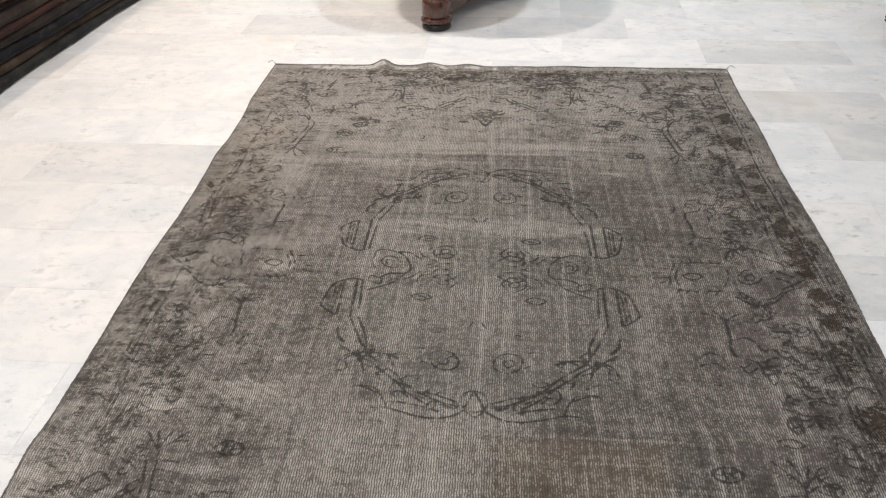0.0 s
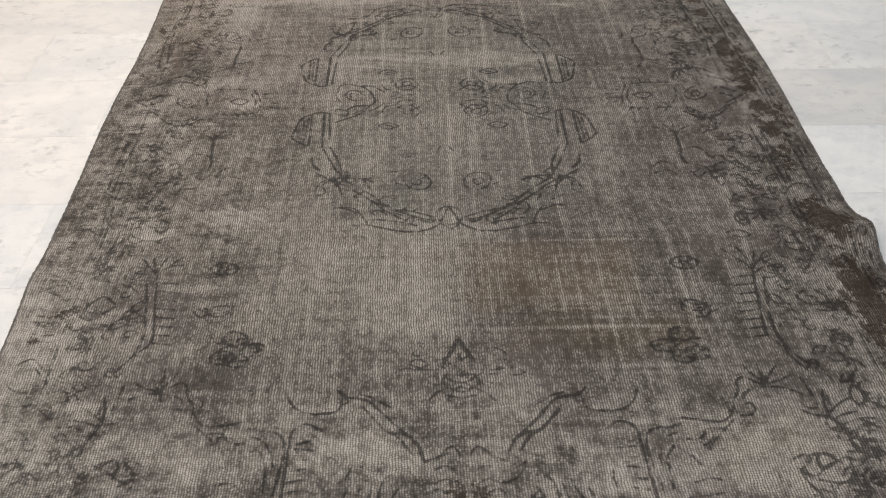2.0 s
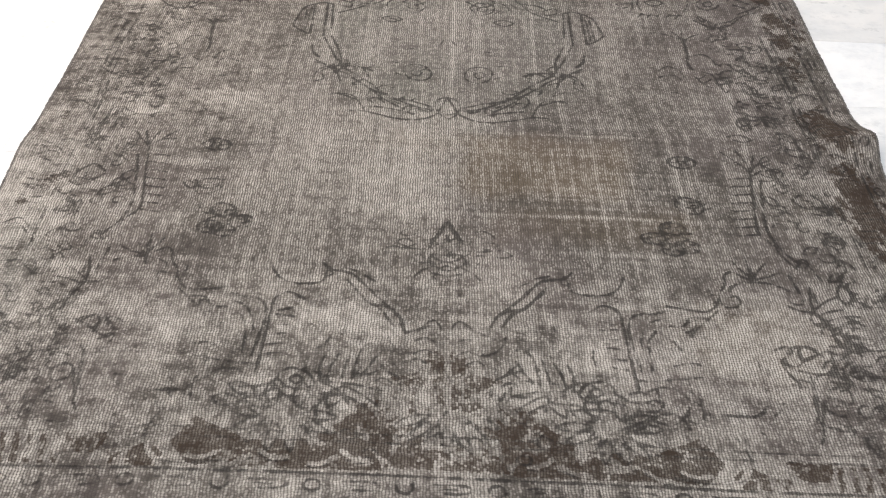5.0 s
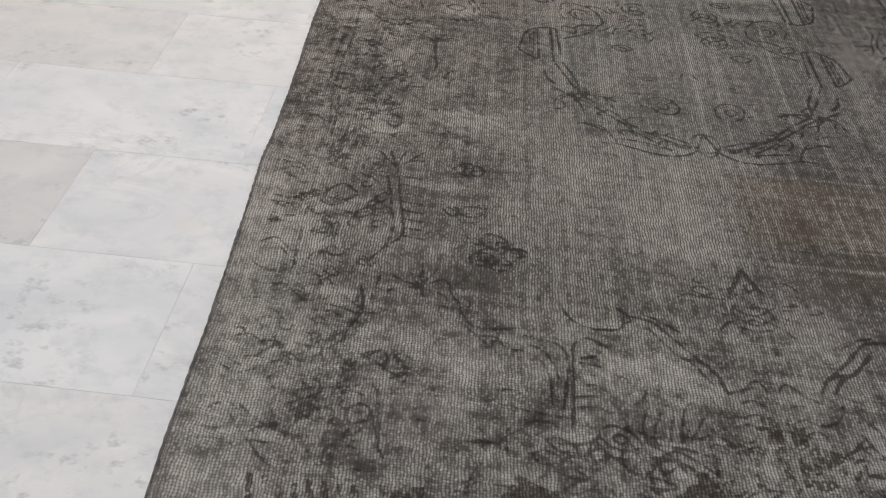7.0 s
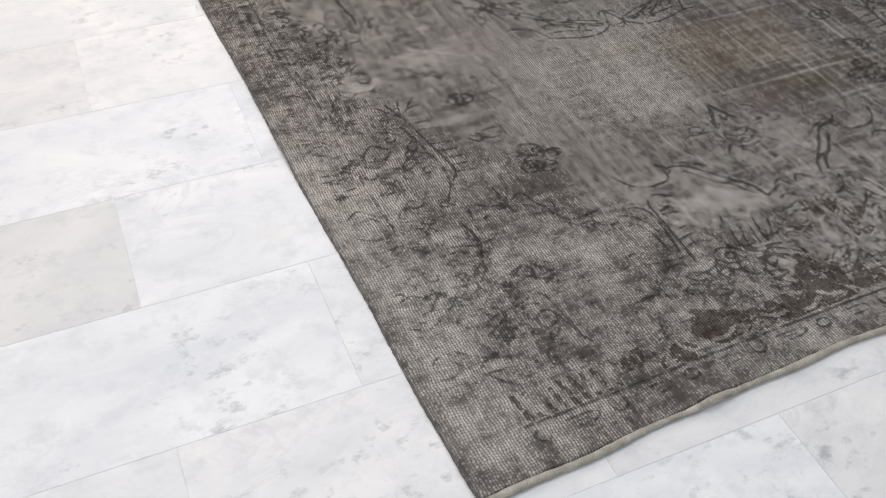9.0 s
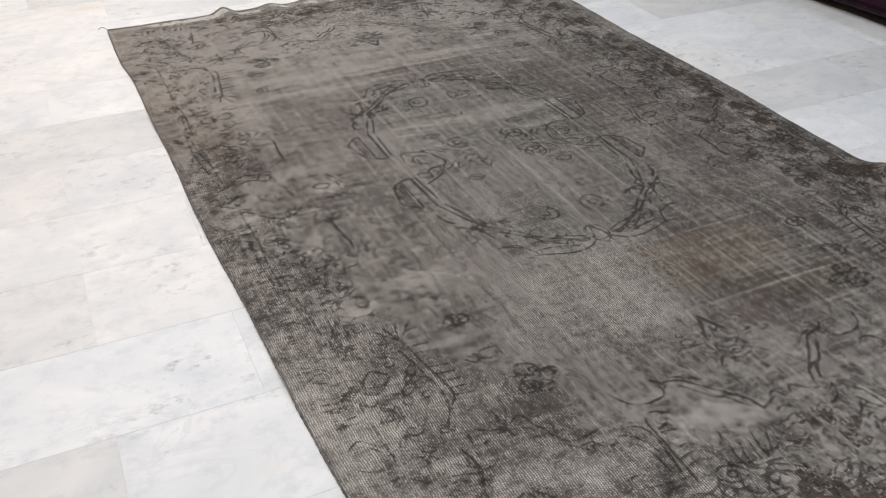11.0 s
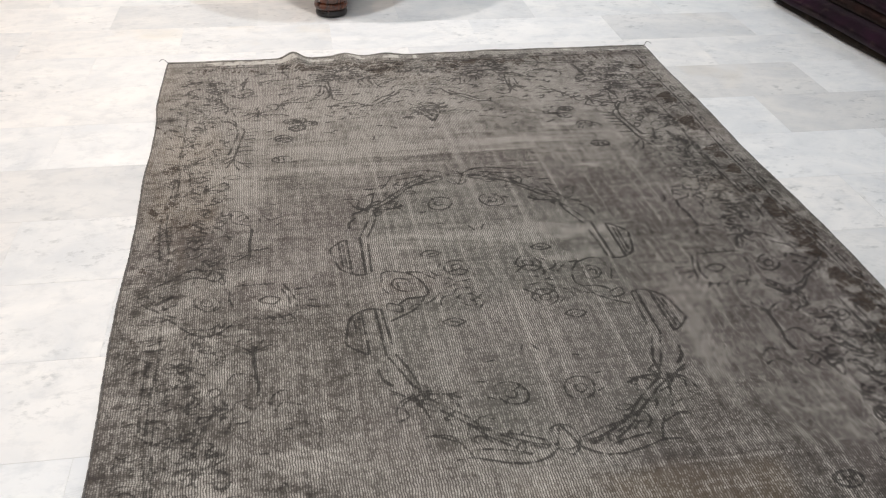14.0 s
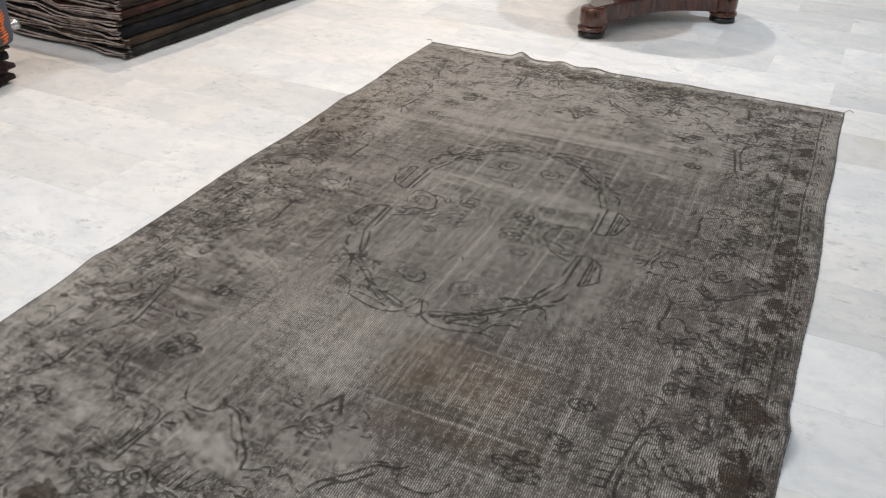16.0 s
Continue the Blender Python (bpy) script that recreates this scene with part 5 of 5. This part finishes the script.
for end, thick, wool in ((-1, 0.0060, CORD), (1, 0.0036, DUSTY)):
    pts = []
    for k in range(221):
        p = -HALF + 2 * HALF * k / 220
        x, y, z = on_carpet(p, end * 1.579, -0.0008)
        pts.append((x, y + end * (0.002 + 0.003 * math.sin(p * 23) * math.sin(p * 7.1)), max(z, thick)))
    part("end_binding", tube("end_binding", pts, lambda f, t=thick: t * (1 + 0.06 * math.sin(f * 340) + 0.10 * math.sin(f * 61) + 0.10 * math.sin(f * 23)), wool, 8), carpet, "pale undyed wool end cord" if end < 0 else "greyed wool end cord")
for side in (-1, 1):
    x, y, z = on_carpet(side * HALF, 1.578, 0.002)
    pts = [(x + side * 0.034 * f, y + 0.016 * math.sin(f * 3.0) + 0.012 * f, z + 0.006 * math.sin(f * 3.1)) for f in (k / 10 for k in range(11))]
    part("loose_thread", tube("loose_thread", pts, 0.0012, SELVEDGE, 5), carpet, "loose curled corner thread")


# ---- stacks of folded rugs ----
def folded_rug(label, dye, origin, turn, depth, length, low, high, group, front=0.0, wave=0.0, seed=1, plies=2):
    """A rug folded on itself. Its round folds face local +x, the cut ends face local -y. It lies between the heights low and high."""
    rng = random.Random(seed)
    ply = (high - low) / (2 * plies)
    verts, faces, cut = [], [], []
    ph = [rng.uniform(0, 6.28) for _ in range(6)]

    def settle(x, y, z):
        f = z / 0.5
        dz = wave * f * (0.5 * math.sin(x * 9 + 1.0) + 0.35 * math.sin(x * 21 + y * 3)) * min(1, max(0, (-x - 0.02) / 0.08))
        dz += 0.006 * f * math.sin(y * 3.1 + x * 2)
        return z + dz

    for k in range(plies):
        r = (plies - k - 0.5) * ply          # radius of this ply's fold, middle of the cloth
        mid, t = (low + high) / 2, ply * 0.40
        path = [(-depth + 0.012 * k, mid - r)] + [(-depth * (1 - s) + s * (-r), mid - r) for s in (0.15, 0.3, 0.45, 0.6, 0.75, 0.88, 0.95)]
        path += [(-r + r * math.sin(a), mid - r * math.cos(a)) for a in (math.pi * n / 12 for n in range(13))]
        path += [(x, mid + r) for x, _ in reversed(path[:8])]
        ring_n = 2 * len(path)
        stations = 36
        first = len(verts)
        for s in range(stations + 1):
            y = length * s / stations
            bulge = 0.008 * math.sin(y * 2.3 + ph[0]) + 0.004 * math.sin(y * 9 + ph[1]) + front
            if s in (0, stations):
                y += (0.016 * math.sin(ph[2] + k * 2) - 0.012 * k) * (1 if s == 0 else -1)
            outer, inner = [], []
            for i, (x, z) in enumerate(path):
                a, b = path[max(i - 1, 0)], path[min(i + 1, len(path) - 1)]
                d = math.hypot(b[0] - a[0], b[1] - a[1]) or 1
                nx, nz = (b[1] - a[1]) / d, -(b[0] - a[0]) / d
                rag = (0.008 * math.sin(x * 37 + ph[3]) + 0.006 * math.sin(x * 83 + ph[4]) + 0.010 * math.sin(i * 1.7 + ph[5])) if s == 0 else 0
                for out, side in ((outer, 1), (inner, -1)):
                    px, pz = x + side * nx * t + bulge, z + side * nz * t
                    out.append((px, y + rag, settle(px, y, pz)))
            verts += outer + inner[::-1]
        m = len(path)
        for s in range(stations):
            a, b = first + s * ring_n, first + (s + 1) * ring_n
            for i in range(ring_n):
                j = (i + 1) % ring_n
                faces.append((a + i, a + j, b + j, b + i))
        for base, flip in ((first, False), (first + stations * ring_n, True)):
            for i in range(m - 1):
                cut.append(len(faces))
                f = (base + i, base + ring_n - 1 - i, base + ring_n - 2 - i, base + i + 1)
                faces.append(f[::-1] if flip else f)
    me = mesh_of("folded_rug", verts, faces, WOOL)
    me.materials.append(CUT)
    for k in cut:
        me.polygons[k].material_index = 1
    ob = tagged(new("folded_rug", me), label, "folded rug", group)
    ob.matrix_world = pose(*origin, 0, 0, turn)
    ob.color = (*dye, 1)
    return ob


def stack(rows, origin, turn, depth, length, group, wave):
    z = 0.002
    for n, (label, dye, thick, front) in enumerate(rows):
        folded_rug(label, dye, origin, turn, depth, length, z, z + thick, group, front, wave, n + 3)
        z += thick


stack((
    ("slate green worn rug, folded, at the bottom of the pile", (0.029, 0.028, 0.026), 0.048, 0.0),
    ("olive tan worn rug folded in a pile", (0.060, 0.039, 0.024), 0.038, -0.012),
    ("navy blue worn rug folded in a pile", (0.011, 0.011, 0.015), 0.052, -0.004),
    ("dark grey-brown rug folded in a pile", (0.030, 0.022, 0.017), 0.040, -0.016),
    ("brick red and grey rug folded in a pile", (0.065, 0.026, 0.018), 0.034, -0.012),
    ("grey-brown worn rug folded in a pile", (0.046, 0.032, 0.024), 0.044, -0.022),
    ("dark maroon rug folded in a pile", (0.026, 0.009, 0.009), 0.040, -0.040),
    ("faded rose red rug folded in a pile", (0.106, 0.044, 0.033), 0.046, -0.016),
    ("charcoal rug folded in a pile", (0.023, 0.019, 0.018), 0.046, -0.040),
    ("rust red rug folded in a pile", (0.063, 0.023, 0.016), 0.046, -0.030),
    ("sand-coloured rug folded in a pile", (0.093, 0.065, 0.045), 0.046, -0.030),
    ("brown rug folded on top of a pile", (0.045, 0.027, 0.019), 0.046, -0.030),
), (-1.997, 2.585, 0), -3.4, 0.95, 2.3, "pile of folded rugs by the west wall", 0.060)

stack((
    ("thin black and tan rug, folded, at the bottom of the pile", (0.021, 0.013, 0.008), 0.034, -0.030),
    ("deep plum rug with a thick rolled fold in a pile", (0.020, 0.004, 0.014), 0.075, 0.0),
    ("dark brown rug folded in a pile", (0.024, 0.008, 0.006), 0.050, -0.045),
    ("dark aubergine rug folded in a pile", (0.020, 0.005, 0.012), 0.048, -0.045),
    ("olive yellow rug folded in a pile", (0.078, 0.049, 0.004), 0.060, -0.055),
    ("slate blue rug folded in a pile", (0.021, 0.019, 0.036), 0.046, -0.060),
    ("black rug folded in a pile", (0.012, 0.008, 0.007), 0.050, -0.060),
    ("wine red rug folded on top of a pile", (0.048, 0.004, 0.004), 0.055, -0.060),
), (1.745, 3.98, 0), 180 + 6.5, 0.95, 2.6, "pile of folded rugs by the east wall", 0.010)

stack((
    ("dark brown small rug folded at the bottom of a pile", (0.022, 0.012, 0.010), 0.052, 0.0),
    ("maroon small rug folded in a pile", (0.034, 0.014, 0.013), 0.046, 0.006),
    ("dark green small rug folded in a pile", (0.016, 0.017, 0.014), 0.040, 0.004),
    ("olive yellow small rug folded in a pile", (0.058, 0.043, 0.021), 0.028, -0.002),
), (-2.185, 1.308, 0), 0, 0.6, 0.79, "small pile of folded rugs", 0.0)


def felt_bundle():
    thing = tagged(new("felt_bundle"), "grey felt bundle with orange stitched edge lying on small folded rugs", "bundle")
    thing.location = (-0.030, -0.052, 0)
    part("felt_body", box_mesh("felt_body", (-2.78, 1.38, 0.1685), (-2.115, 2.195, 0.46), GREYCLOTH, 0.045, 5), thing)
    for k in range(13):
        z = 0.190 + 0.012 * k
        pts = [(-2.1145, 2.122 + 0.006 * math.sin(k * 2.4), z), (-2.1120, 2.134, z + 0.004), (-2.1145, 2.146 + 0.006 * math.sin(k), z + 0.009)]
        part("stitch", tube("stitch", pts, 0.0040, ORANGE, 5), thing, "orange thread stitch")
    knob = part("steel_knob", lathe("steel_knob", [(0.012, 0.0), (0.012, 0.10), (0.021, 0.106), (0.024, 0.122), (0.020, 0.138), (0.008, 0.145)], STEEL, 24), thing, "round steel knob on the end")
    knob.matrix_basis = pose(-2.245, 2.175, 0.205, -90)


felt_bundle()


# ---- pedestal table ----
def pedestal_table():
    table = tagged(new("pedestal_table"), "dark polished mahogany pedestal table on turned feet with black pads", "table")
    table.matrix_world = pose(-0.200, 4.502, 0, 0, 0, 50.0)
    reach = 0.482
    pad = [(0.055, 0.0), (0.066, 0.004), (0.069, 0.014), (0.066, 0.027), (0.060, 0.030)]
    bead = [(0.060, 0.0301), (0.070, 0.034), (0.0745, 0.043), (0.072, 0.053), (0.065, 0.058), (0.0625, 0.060)]
    drum = [(0.0625, 0.0601), (0.066, 0.066), (0.068, 0.085), (0.068, 0.128), (0.064, 0.145), (0.05, 0.152)]
    pads, beads, drums = lathe("foot_pad", pad, BLACK), lathe("foot_ring", bead, WOOD), lathe("foot_drum", drum, WOOD)
    corners = [radians(-150 + 120 * k) for k in range(3)]
    for a in corners:
        foot = part("foot", drums, table)
        foot.location = (reach * math.cos(a), reach * math.sin(a), 0)
        part("foot_ring", beads, foot, "turned ring moulding")
        part("foot_pad", pads, foot, "black foot pad")
    # plinth with hollowed sides, its underside arched between the feet
    rim, n, half = [], 30, reach * math.sin(radians(60))
    for a in corners:
        out_way = a + radians(60)
        for k in range(n):
            f = k / n * 2 - 1
            out = reach * 0.5 + 0.045 - 0.075 * (1 - f * f)
            along = f * (half + 0.028)
            rim.append((math.cos(out_way) * out - math.sin(out_way) * along, math.sin(out_way) * out + math.cos(out_way) * along, 1 - f * f))
    m = len(rim)
    verts = [(x, y, 0.046 + 0.030 * f) for x, y, f in rim] + [(x, y, 0.146) for x, y, f in rim]
    verts += [(x * 0.97, y * 0.97, 0.156) for x, y, f in rim] + [(x * 0.86, y * 0.86, 0.046 + 0.030 * f) for x, y, f in rim]
    faces = []
    for a, b in ((0, 1), (1, 2), (3, 0)):
        faces += [(a * m + k, a * m + (k + 1) % m, b * m + (k + 1) % m, b * m + k) for k in range(m)]
    faces.append(tuple(2 * m + k for k in range(m)))
    faces.append(tuple(reversed([3 * m + k for k in range(m)])))
    part("plinth", mesh_of("plinth", verts, faces, WOOD, False), table)
    part("column", lathe("column", [(0.20, 0.1565), (0.20, 0.19), (0.12, 0.22), (0.08, 0.30), (0.11, 0.40), (0.12, 0.46), (0.08, 0.56), (0.07, 0.64), (0.16, 0.70), (0.22, 0.72)], WOOD), table)
    part("tabletop", lathe("tabletop", [(0.36, 0.7201), (0.39, 0.728), (0.405, 0.742), (0.40, 0.756), (0.38, 0.762)], WOOD, 72), table)


pedestal_table()


# ---- marble floor tiles ----
def tile_mesh(x0, x1):
    gap, z0, z1, c = 0.0004, -0.012, 0.0, 0.0004
    rings = ((0.0, z0), (0.0, z1 - c), (c, z1))
    verts, faces = [], []
    for inset, z in rings:
        verts += [(x0 + gap + inset, gap + inset, z), (x1 - gap - inset, gap + inset, z), (x1 - gap - inset, 0.3 - gap - inset, z), (x0 + gap + inset, 0.3 - gap - inset, z)]
    for r in (0, 1):
        faces += [(r * 4 + k, r * 4 + (k + 1) % 4, r * 4 + 4 + (k + 1) % 4, r * 4 + 4 + k) for k in range(4)]
    faces.append((8, 9, 10, 11))
    return mesh_of("tile", verts, faces, MARBLE, False)


GREYER = {(-1.5, 8): 0.89, (0.9, 6): 0.88, (0.9, 8): 1.03, (-2.1, 8): 0.92, (-1.5, 12): 1.0, (-1.8, 9): 1.0, (-1.5, 10): 1.02, (-1.5, 6): 1.0, (-0.9, 4): 1.0, (-1.8, 3): 0.86, (1.2, 9): 0.87, (-0.6, 0): 0.80, (-1.2, 9): 1.05, (0.6, 11): 1.02, (1.5, 6): 0.86, (0.9, 12): 0.9, (-0.3, 12): 1.04}
tone = random.Random(11)
whole = tile_mesh(0, 0.6)
for row in range(-4, 18):
    for col in range(-6, 6):
        x = col * 0.6 + (0.0 if row % 2 else 0.3)
        tile = part("tile", whole, floor)
        tile.location = (x, row * 0.3, 0)
        g = GREYER.get((round(x, 1), row), tone.choice((1.0, 1.0, 0.97, 0.94, 1.03, 0.88, 0.99)))
        w = tone.uniform(-0.012, 0.012)
        tile.color = (g * (1 + w), g, g * (1 - w), 1)
verts, faces = [], []
for row in range(-9, 23):
    for col in range(-8, 8):
        x, y = col * 0.6 + (0.0 if row % 2 else 0.3), row * 0.3
        if -4 <= row < 18 and -6 <= col < 6:
            continue
        x0, x1, y0, y1 = max(x, X0), min(x + 0.6, X1), max(y, Y0), min(y + 0.3, Y1)
        if x1 - x0 < 0.01 or y1 - y0 < 0.01:
            continue
        n = len(verts)
        verts += [(x0 + 0.001, y0 + 0.001, -0.0006), (x1 - 0.001, y0 + 0.001, -0.0006), (x1 - 0.001, y1 - 0.001, -0.0006), (x0 + 0.001, y1 - 0.001, -0.0006)]
        faces.append((n, n + 1, n + 2, n + 3))
outer = part("outer_tiling", mesh_of("outer_tiling", verts, faces, MARBLE, False), floor, "white marble tiles")
tagged(outer, kind="stuff")
